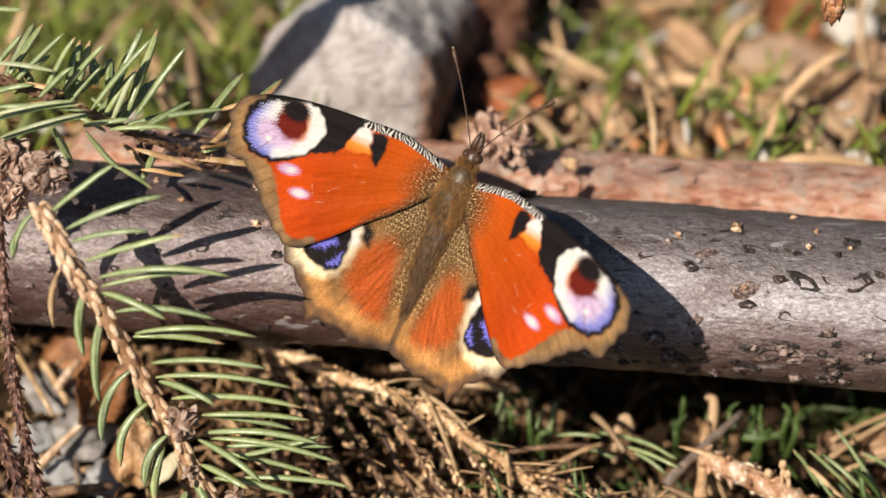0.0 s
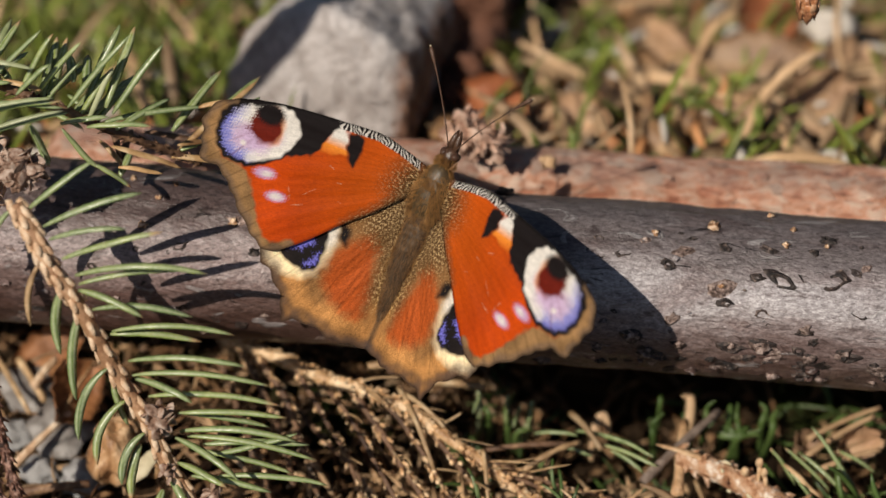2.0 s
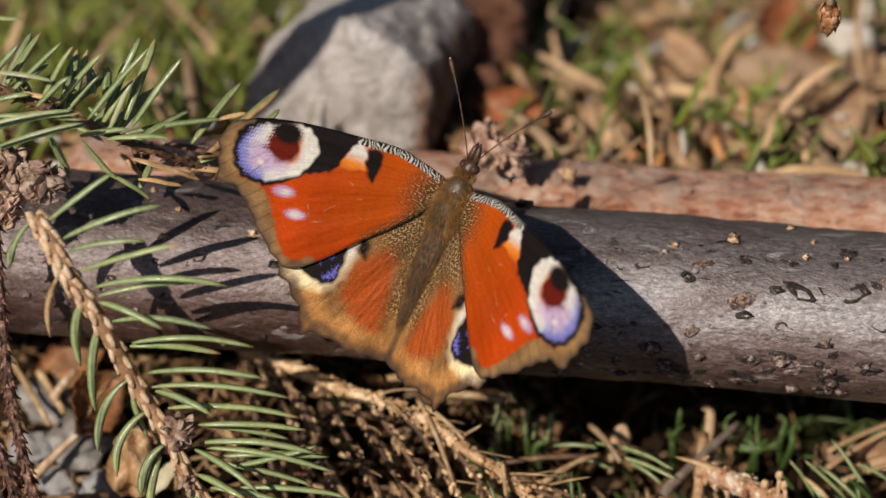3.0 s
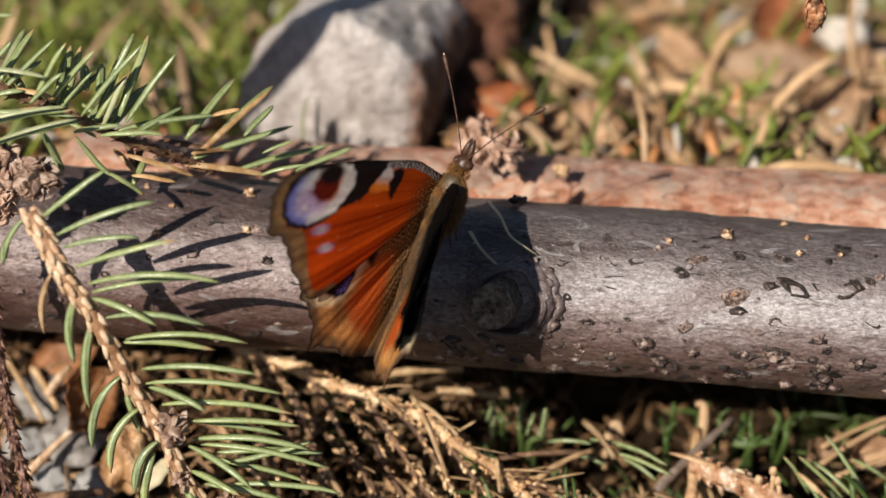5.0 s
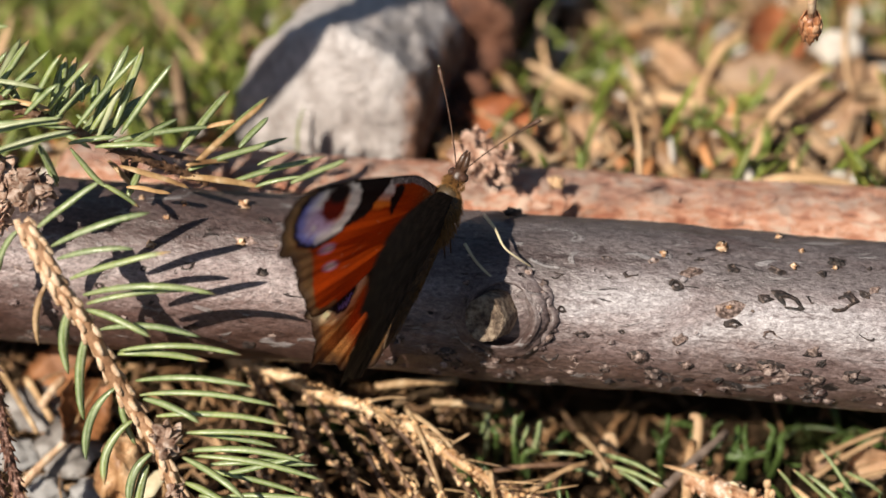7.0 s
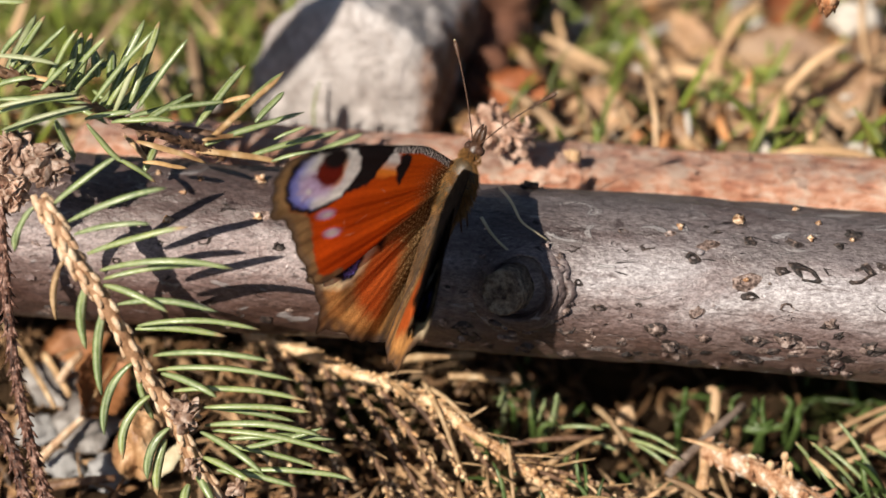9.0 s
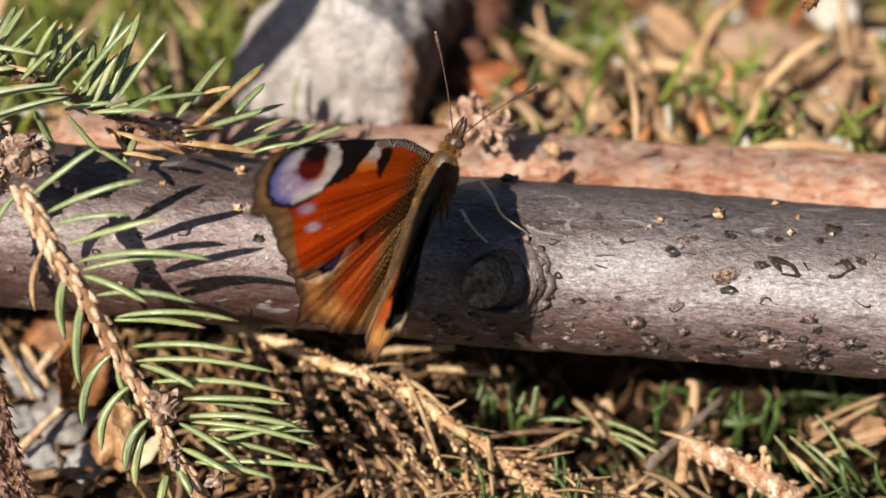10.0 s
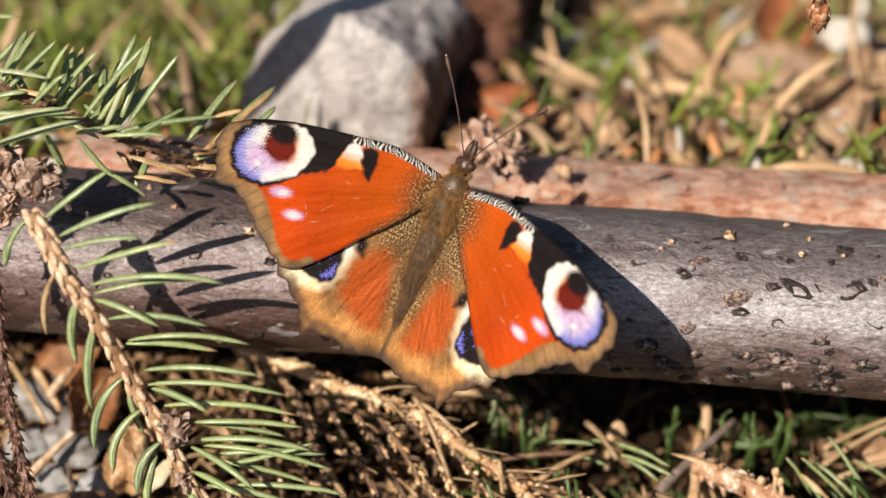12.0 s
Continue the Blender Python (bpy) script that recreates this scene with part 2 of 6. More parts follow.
M_TWIGCORE = organic("twig_core", [(0.3, (0.27, 0.13, 0.06)), (0.55, (0.5, 0.28, 0.15)), (0.75, (0.7, 0.46, 0.28))], 600, rough=0.6, bump=0.6, depth=0.0004, vary=0.1)
M_DARKTWIG = organic("dark_twig", [(0.3, (0.05, 0.024, 0.013)), (0.56, (0.17, 0.09, 0.048)), (0.78, (0.42, 0.26, 0.14))], 400, rough=0.6, bump=0.6, depth=0.0005, vary=0.1)
M_RUSTYTWIG = organic("rusty_twig", [(0.36, (0.02, 0.009, 0.006)), (0.5, (0.15, 0.066, 0.042)), (0.68, (0.5, 0.31, 0.24))], 800, rough=0.5, bump=0.6, depth=0.0005, vary=0.1)
M_SCALE = organic("bud_scale", [(0.32, (0.12, 0.055, 0.035)), (0.45, (0.42, 0.25, 0.17)), (0.57, (0.68, 0.49, 0.38)), (0.74, (0.86, 0.72, 0.62))], 900, rough=0.55, bump=0.5, vary=0.4)
M_BUD = organic("hanging_bud", [(0.3, (0.17, 0.06, 0.028)), (0.5, (0.45, 0.2, 0.09)), (0.68, (0.72, 0.47, 0.29))], 700, rough=0.35, vary=0.35)
M_STRAW = organic("straw", [(0.3, (0.26, 0.155, 0.075)), (0.55, (0.5, 0.325, 0.18)), (0.8, (0.68, 0.51, 0.34))], 120, rough=0.6, vary=0.5, island=True)
M_RUSSET = organic("russet_straw", [(0.3, (0.2, 0.075, 0.025)), (0.55, (0.46, 0.2, 0.075)), (0.8, (0.66, 0.36, 0.17))], 120, rough=0.6, vary=0.5, island=True)
M_WHITEBIT = organic("bleached_bits", [(0.3, (0.42, 0.36, 0.3)), (0.6, (0.68, 0.62, 0.54)), (0.8, (0.8, 0.76, 0.7))], 150, rough=0.4, vary=0.3, island=True)
M_GRASS = organic("grass", [(0.3, (0.08, 0.115, 0.016)), (0.55, (0.19, 0.225, 0.038)), (0.8, (0.4, 0.39, 0.1))], 120, rough=0.45, vary=0.5, island=True)
M_BLADE = organic("green_blade", [(0.3, (0.03, 0.06, 0.014)), (0.55, (0.08, 0.125, 0.032)), (0.8, (0.22, 0.26, 0.11))], 140, rough=0.4, vary=0.45, island=True)
M_LEAF = organic("dry_leaf", [(0.3, (0.24, 0.125, 0.065)), (0.55, (0.47, 0.295, 0.17)), (0.8, (0.64, 0.47, 0.31))], 110, rough=0.6, bump=0.5, depth=0.0008, vary=0.35)
M_HUSK = organic("husk", [(0.3, (0.22, 0.1, 0.045)), (0.45, (0.52, 0.31, 0.16)), (0.6, (0.66, 0.45, 0.26)), (0.78, (0.78, 0.62, 0.42))], 300, (1, 1, 0.4), rough=0.5, bump=0.7, depth=0.0008, vary=0.05)
M_SHRED = organic("torn_bark", [(0.3, (0.2, 0.09, 0.055)), (0.46, (0.42, 0.25, 0.175)), (0.64, (0.62, 0.44, 0.34))], 500, rough=0.55, bump=0.5, vary=0.2, island=True)
M_HEART = organic("heartwood", [(0.34, (0.06, 0.036, 0.024)), (0.48, (0.2, 0.14, 0.095)), (0.64, (0.4, 0.31, 0.22))], 900, rough=0.75, bump=0.9, depth=0.0006, vary=0.0)
M_SHELL = organic("shell", [(0.34, (0.17, 0.07, 0.028)), (0.46, (0.44, 0.24, 0.11)), (0.58, (0.66, 0.44, 0.25)), (0.74, (0.84, 0.68, 0.47))], 260, (1, 1, 0.25), rough=0.42, bump=0.8, depth=0.001, vary=0.0)
M_STONE = organic("stone", [(0.3, (0.2, 0.19, 0.18)), (0.55, (0.4, 0.39, 0.38)), (0.8, (0.6, 0.6, 0.6))], 120, rough=0.85, bump=0.6, depth=0.0008, vary=0.15)
M_RESIN = organic("resin", [(0.35, (0.12, 0.05, 0.025)), (0.48, (0.45, 0.25, 0.13)), (0.62, (0.78, 0.58, 0.4))], 1500, rough=0.25, vary=0.2)
M_NUB = organic("nub", [(0.4, (0.012, 0.008, 0.007)), (0.56, (0.045, 0.03, 0.025)), (0.74, (0.22, 0.16, 0.13))], 1500, rough=0.6, bump=0.6, depth=0.0003, vary=0.4)
M_FIBRE = organic("fibre", [(0.3, (0.5, 0.42, 0.26)), (0.7, (0.7, 0.62, 0.42))], 600, rough=0.4, vary=0.1)


# ---- mesh helpers ----
class Build:
    """Gathers vertices and faces in millimetres."""

    def __init__(self):
        self.v, self.f, self.bands = [], [], []

    def tube(self, pts, radii, sides=6, flat=1.0, normal=None, closed=True):
        """A round or flattened rod along a polyline."""
        pts = [Vector(p) for p in pts]
        n0 = len(self.v)
        ref = Vector(normal) if normal is not None else Vector((0.13, 0.2, 0.97))
        for i, p in enumerate(pts):
            d = (pts[min(i + 1, len(pts) - 1)] - pts[max(i - 1, 0)]).normalized()
            a = d.cross(ref)
            a = a.normalized() if a.length > 1e-6 else d.orthogonal().normalized()
            c = a.cross(d)
            for k in range(sides):
                ang = 2 * math.pi * k / sides
                self.v.append(p + radii[i] * (math.cos(ang) * a + flat * math.sin(ang) * c))
        for i in range(len(pts) - 1):
            for k in range(sides):
                q, r = n0 + i * sides, (k + 1) % sides
                self.f.append((q + k, q + r, q + sides + r, q + sides + k))
        if closed:
            self.f.append(tuple(n0 + k for k in reversed(range(sides))))
            self.f.append(tuple(n0 + (len(pts) - 1) * sides + k for k in range(sides)))
        return self

    def lump(self, centre, size, seed=0, rings=7, sides=10, rough=0.15, axis=None):
        """A rounded uneven blob; axis turns its long way."""
        n0 = len(self.v)
        turn = Vector(axis).to_track_quat("Z", "Y").to_matrix() if axis is not None else Matrix.Identity(3)
        for i in range(rings + 1):
            th = math.pi * i / rings
            for k in range(sides):
                ph = 2 * math.pi * k / sides
                d = Vector((math.sin(th) * math.cos(ph), math.sin(th) * math.sin(ph), math.cos(th)))
                s = 1 + rough * noise.noise(d * 1.7 + Vector((seed * 3.1, seed, 0)))
                self.v.append(Vector(centre) + turn @ Vector([d[j] * size[j] * s for j in range(3)]))
        for i in range(rings):
            for k in range(sides):
                q, r = n0 + i * sides, (k + 1) % sides
                self.f.append((q + k, q + sides + k, q + sides + r, q + r))
        return self

    def mesh(self, name, mat, smooth=True, origin=(0, 0, 0)):
        me = bpy.data.meshes.new(name)
        o = Vector(origin)
        me.from_pydata([(Vector(v) - o) * MM for v in self.v], [], self.f)
        me.materials.append(mat)
        if smooth:
            me.polygons.foreach_set("use_smooth", [True] * len(me.polygons))
        if self.bands:
            me.color_attributes.new("bands", "FLOAT_COLOR", "POINT").data.foreach_set("color", [c for q in self.bands for c in (*q, 0.0, 1.0)])
        me.update()
        return me


def thing(name, origin, label, category, group="", kind=""):
    """An Empty at the base of a thing, to which its parts belong."""
    ob = new(name)
    ob.empty_display_size = 0.005
    ob.location = Vector(origin) * MM
    return tagged(ob, label, category, group, kind)


def part(name, build, mat, parent, label="", origin=None, smooth=True, kind=""):
    """One mesh under a thing; the build's places are in the world unless an origin is given."""
    base = Vector(parent.location) / MM if origin is None else Vector(origin)
    ob = new(name, build.mesh(name, mat, smooth, base))
    ob.parent = parent
    return tagged(ob, label, "", "", kind)


def single(name, build, mat, origin, label, category, group="", kind="", smooth=True):
    ob = new(name, build.mesh(name, mat, smooth, origin))
    ob.location = Vector(origin) * MM
    return tagged(ob, label, category, group, kind)


def curve(a, b, bend=(0, 0, 0), n=8):
    """Points from a to b, bowed by bend in the middle."""
    a, b, bend = Vector(a), Vector(b), Vector(bend)
    return [a.lerp(b, i / n) + bend * (4 * (i / n) * (1 - i / n)) for i in range(n + 1)]


def smooth_path(pts, n=8):
    """A Catmull-Rom line through the points."""
    p = [Vector(q) for q in pts]
    p = [2 * p[0] - p[1]] + p + [2 * p[-1] - p[-2]]
    out = []
    for i in range(1, len(p) - 2):
        for k in range(n):
            s = k / n
            out.append(0.5 * (2 * p[i] + (p[i + 1] - p[i - 1]) * s + (2 * p[i - 1] - 5 * p[i] + 4 * p[i + 1] - p[i + 2]) * s * s
                              + (3 * p[i] - p[i - 1] - 3 * p[i + 1] + p[i + 2]) * s ** 3))
    return out + [p[-2]]


# ---- ground: one sheet to the horizon, uneven near the branch ----
def ground_height(x, y):
    far = math.exp(-(x * x + y * y) / 160 ** 2)
    v = Vector((x, y, 0))
    edge = min(1.0, max(0.0, (27 - y) / 10)) * min(1.0, max(0.0, (y + 260) / 120)) * min(1.0, max(0.0, (112 - abs(x)) / 22))
    hollow = edge * edge * (3 - 2 * edge)
    dip = 0.45 * min(max(0.0, y - 32), 120) * math.exp(-(x / 210) ** 4 - (max(0.0, y - 60) / 240) ** 4)
    return -dip + (2.6 * noise.noise(v / 26) + 1.2 * noise.noise(v / 9 + Vector((5, 0, 0)))) * (0.25 + far) - 1.0 - 13.0 * hollow - 12.0 * math.exp(-((x - 46) / 44) ** 4 - ((y - 2) / 19) ** 4)


def make_ground():
    steps = [0.0]
    d = 2.0
    while steps[-1] < 60000:
        steps.append(steps[-1] + d)
        if steps[-1] > 150:
            d *= 1.25
    axis = [-s for s in reversed(steps[1:])] + steps
    n = len(axis)
    b = Build()
    b.v = [Vector((x, y + 30, ground_height(x, y + 30))) for y in axis for x in axis]
    b.f = [(j * n + i, j * n + i + 1, (j + 1) * n + i + 1, (j + 1) * n + i) for j in range(n - 1) for i in range(n - 1)]
    single("ground", b, M_SOIL, (0, 0, 0), "dark soil with rotting litter and moss", "ground", kind="structure")


make_ground()

# ---- the branch that carries the butterfly ----
LOG_C, LOG_DIR, LOG_R = Vector((0.0, 5.5, 13.7)), Vector((1, -0.103, 0)).normalized(), 11.7
LOG_OUT = Vector((0, 0, 1)).cross(LOG_DIR)


def log_point(s, angle, lift=0.0):
    """s along the branch, degrees up from the level that faces the viewer, lift above the bark."""
    a = radians(angle)
    d = -math.cos(a) * LOG_OUT + math.sin(a) * Vector((0, 0, 1))
    return LOG_C + s * LOG_DIR + (LOG_R + lift) * d, d


def rod(name, c, axis, radius, s0, s1, n, sides, mat, rough, label, category, end0=0.3, end1=0.3, seed=0):
    """A thick branch lying along axis, uneven, with blunt ends."""
    axis = Vector(axis).normalized()
    side = Vector((0, 0, 1)).cross(axis).normalized()
    up = axis.cross(side)
    b = Build()
    for i in range(n + 1):
        s = s0 + (s1 - s0) * i / n
        edge = min(1.0, max(0.02, min((i + end0) / (n * 0.02), (n - i + end1) / (n * 0.02))) ** 0.4)
        for k in range(sides):
            a = 2 * math.pi * k / sides
            q = Vector((s * 0.035, math.cos(a) * 1.1, math.sin(a) * 1.1 + seed))
            r = radius * (1 + rough * noise.noise(q * 1.3) + 0.45 * rough * noise.noise(Vector((s * 0.16, q.y * 4, q.z * 4))) + 0.35 * rough * noise.noise(Vector((s * 0.5, q.y * 14, q.z * 14))))
            b.v.append(Vector(c) + s * axis + r * edge * (math.cos(a) * side + math.sin(a) * up))
    b.f = [(i * sides + k, i * sides + (k + 1) % sides, (i + 1) * sides + (k + 1) % sides, (i + 1) * sides + k) for i in range(n) for k in range(sides)]
    b.f += [tuple(range(sides))[::-1], tuple(n * sides + k for k in range(sides))]
    ob = thing(name, c, label, category)
    turn = Matrix((axis, side, up)).transposed().to_4x4()
    me = b.mesh("bark", mat, True, c)
    me.transform(turn.inverted())
    body = new("bark", me)
    body.parent = ob
    body.matrix_basis = turn
    return ob


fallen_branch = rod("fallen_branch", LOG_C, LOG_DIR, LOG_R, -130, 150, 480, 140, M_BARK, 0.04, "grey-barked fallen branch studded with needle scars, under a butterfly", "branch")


def nub(place, d, size, kind, seed):
    """A scar of a shed needle or twig: a torn rim round a hollow, or a drop of resin."""
    rnd = random.Random(seed)
    b = Build()
    if kind == "resin":
        b.lump(place + d * size * 0.05, (size * 0.6, size * 0.5, size * 0.45), seed, 7, 10, 1.3)
        part("resin_drop", b, M_RESIN, fallen_branch, "amber resin drop")
        return
    lean = rnd.uniform(-0.5, 0.5)
    stretch = rnd.uniform(1.0, 1.9)
    t = LOG_DIR * math.cos(lean) + d.cross(LOG_DIR) * math.sin(lean)
    e = d.cross(t)
    rings = [(1.35, -0.2), (1.0, 0.16), (0.8, 0.42), (0.66, 0.36), (0.5, 0.0), (0.28, -0.1)]
    sides = 11
    size *= 0.92
    wob = [1 + 0.6 * (rnd.random() - 0.5) for _ in range(sides)]
    for r, h in rings:
        for k in range(sides):
            a = 2 * math.pi * k / sides
            b.v.append(place + size * (r * wob[k] * (math.cos(a) * t * stretch + math.sin(a) * e * 0.8) + h * (0.15 + 1.1 * abs(math.sin(a * 0.5 + seed)) ** 2) * d))
    for i in range(len(rings) - 1):
        for k in range(sides):
            b.f.append((i * sides + k, i * sides + (k + 1) % sides, (i + 1) * sides + (k + 1) % sides, (i + 1) * sides + k))
    b.f.append(tuple((len(rings) - 1) * sides + k for k in range(sides)))
    part("bark_scar", b, M_NUB if seed % 5 else M_FLAKE, fallen_branch, smooth=False)


SCARS = [  # along, up, size
    (*(41.5, 52.1), 1.1), (*(49.4, 59.6), 1.25), (*(56.6, 61.6), 1.3), (*(52.6, 62.4), 0.8), (*(34.2, 64.9), 0.9),
    (*(36.0, 75.3), 0.7), (*(28.1, 71.1), 0.8), (*(41.4, 82.0), 0.6), (*(47.6, 81.6), 0.6), (*(55.5, 93.8), 0.8),
    (*(47.1, 36.6), 0.9), (*(42.1, 42.3), 0.7), (*(43.5, 10.7), 1.0), (*(47.6, 15.5), 0.9), (*(43.1, -7.9), 0.9),
    (*(35.2, 28.7), 0.8), (*(24.5, 80.3), 0.6), (*(46.0, 60.6), 0.6), (*(54.4, -3.3), 1.2), (*(59.5, 8.1), 0.9),
    (*(49.3, 2.5), 0.7), (*(59.9, 41.6), 0.9), (*(54.3, 19.5), 0.6), (*(-35.3, 85.6), 0.6), (*(-32.3, 51.7), 0.7),
    (*(-24.7, 72.3), 0.7), (*(-22.0, 51.8), 0.6), (*(17.8, 65.1), 0.7), (*(19.0, 42.8), 0.6), (*(21.9, 26.5), 0.7),
    (*(21.0, 2.9), 0.9), (*(25.6, 1.1), 1.1),
]
RESIN = [(*(40.1, 98.2), 1.1), (*(32.1, 88.5), 0.8), (*(49.8, 86.4), 0.7), (*(47.8, 120.7), 0.7), (*(55.3, 87.5), 0.6), (*(50.8, 101.6), 0.6), (*(41.4, 53.2), 0.7), (-35.9, 85.2, 0.8), (-25.8, 104.8, 1.3), (-34.1, 99.9, 0.8), (-40.1, 102.0, 0.8), (-37.6, 63.8, 1.0), (-25.3, 70.8, 0.9), (40.0, 99.0, 1.3)]
for i, (s, a, size) in enumerate(SCARS):
    nub(*log_point(s, a), size, "scar", i)
for i, (s, a, size) in enumerate(RESIN):
    nub(*log_point(s, a), size, "resin", i)
more = random.Random(4)
for i in range(70):
    nub(*log_point(more.uniform(-60, 70), more.uniform(-35, 95)), more.uniform(0.25, 0.6), "scar", 100 + i)
for i in range(26):
    nub(*log_point(more.uniform(-5, 70), more.uniform(-14, 12)), more.uniform(0.5, 1.0), "scar", 200 + i)

red_branch = rod("red_branch", (39.0, 24.4, 6.9), (1, -0.083, 0), 7.0, -95, 110, 220, 70, M_RED, 0.09, "reddish-brown dead branch lying behind the grey one", "branch", seed=3)
rod("weathered_log", (-12.7, 55.0, 3.2), (0.27, 0.9, -0.4), 14.5, -13, 130, 150, 80, M_WEATHERED, 0.1, "weathered grey piece of wood with a rounded end", "log", seed=7)


# ---- the butterfly ----
WING_TONES = {
    "red": (0.45, 0.052, 0.003), "black": (0.012, 0.009, 0.009), "white": (0.74, 0.69, 0.62), "cream": (0.7, 0.56, 0.36), "lilac": (0.24, 0.24, 0.55),
    "brown": (0.27, 0.15, 0.062), "maroon": (0.13, 0.012, 0.006), "orange": (0.8, 0.25, 0.03), "gold": (0.075, 0.036, 0.012), "spark": (0.58, 0.4, 0.2), "blue": (0.2, 0.19, 0.7), "pink": (0.56, 0.44, 0.72), "mauve": (0.54, 0.38, 0.56), "indigo": (0.07, 0.075, 0.36),
}
WING_TONES = {k: np.array(v) for k, v in WING_TONES.items()}


def polygon_distance(x, y, poly):
    """Signed distance to a closed outline, negative inside."""
    p = np.array(poly, float)
    d = np.full(x.shape, 1e9)
    inside = np.zeros(x.shape, bool)
    for (ax, ay), (bx, by) in zip(p, np.roll(p, -1, 0)):
        ex, ey = bx - ax, by - ay
        wx, wy = x - ax, y - ay
        k = np.clip((wx * ex + wy * ey) / (ex * ex + ey * ey + 1e-12), 0, 1)
        d = np.minimum(d, (wx - k * ex) ** 2 + (wy - k * ey) ** 2)
        cross = (ay > y) != (by > y)
        with np.errstate(divide="ignore", invalid="ignore"):
            inside ^= cross & (x < ex * (y - ay) / (by - ay) + ax)
    return np.sqrt(d) * np.where(inside, -1, 1)


def rounded(poly):
    return [(p.x, p.y) for p in smooth_path([(*q, 0) for q in (*poly, poly[0])], 5)[:-1]]


def soft(d, width):
    """1 inside an outline, 0 outside, over a scaly edge."""
    return np.clip(0.5 - d / width, 0, 1)[:, None]


def paint(col, mask, tone):
    return col * (1 - mask) + WING_TONES[tone] * mask


FORE = [(0.4, -0.2), (1.1, 0.3), (4.8, 1.4), (7.9, 2.0), (13.3, 1.6), (19.8, 0.9), (24.2, 0.0), (27.6, -1.2), (30.2, -3.0), (31.0, -5.4), (30.3, -7.6), (29.7, -10.2), (28.5, -11.0),
        (26.9, -10.9), (24.9, -12.5), (22.7, -14.8), (21.2, -16.3), (19.0, -18.1), (17.5, -19.0), (16.0, -19.1), (13.9, -17.6), (11.6, -15.4), (9.1, -12.7), (7.0, -10.6), (4.0, -7.6), (0.6, -3.4)]
HIND = [(0.2, -1.5), (4.5, -5.0), (10.3, -9.8), (14.6, -14.0), (17.0, -18.6), (16.6, -21.2), (14.8, -22.1), (13.4, -23.6), (12.3, -24.6), (11.6, -26.1), (10.7, -28.0), (9.3, -27.3), (8.0, -27.1), (5.7, -27.2),
        (3.7, -27.7), (1.0, -27.5), (-1.2, -27.2), (-3.4, -26.4), (-4.0, -22.5), (-3.0, -17.0), (-1.2, -11.0), (-0.3, -6.0)]


def speckle(x, y, scale, seed=0):
    """Cheap smooth noise on the wing, about -1 to 1."""
    rs = np.random.RandomState(seed)
    out = np.zeros_like(x)
    for _ in range(9):
        a, ph, k = rs.uniform(0, 2 * math.pi), rs.uniform(0, 6.28), scale * rs.uniform(0.6, 1.6)
        out += np.sin(k * (x * math.cos(a) + y * math.sin(a)) + ph)
    return out / 3.0


def golden(col, mask, x, y, seed, bare=0.5):
    """Dark scales strewn with bright golden hairs."""
    lit = np.clip(1.6 * (0.7 * speckle(x, y, 11.0, seed) + 0.8 * speckle(x, y, 19.0, seed + 9) + 0.3 * np.random.RandomState(seed).normal(0, 1, x.shape) - bare), 0, 1)[:, None]
    lit = lit * mask
    return col * (1 - mask) + (WING_TONES["gold"] * (1 - lit) + WING_TONES["spark"] * lit) * mask


def fibres(x, y, seed):
    """Fine streaks that run out from the wing's root."""
    ang, r = np.arctan2(y + 1.5, x + 5.0), np.hypot(x + 5.0, y + 1.5)
    return speckle(ang * 22, r * 0.25, 7.0, seed) + speckle(ang * 22, r * 0.3, 18.0, seed + 1)


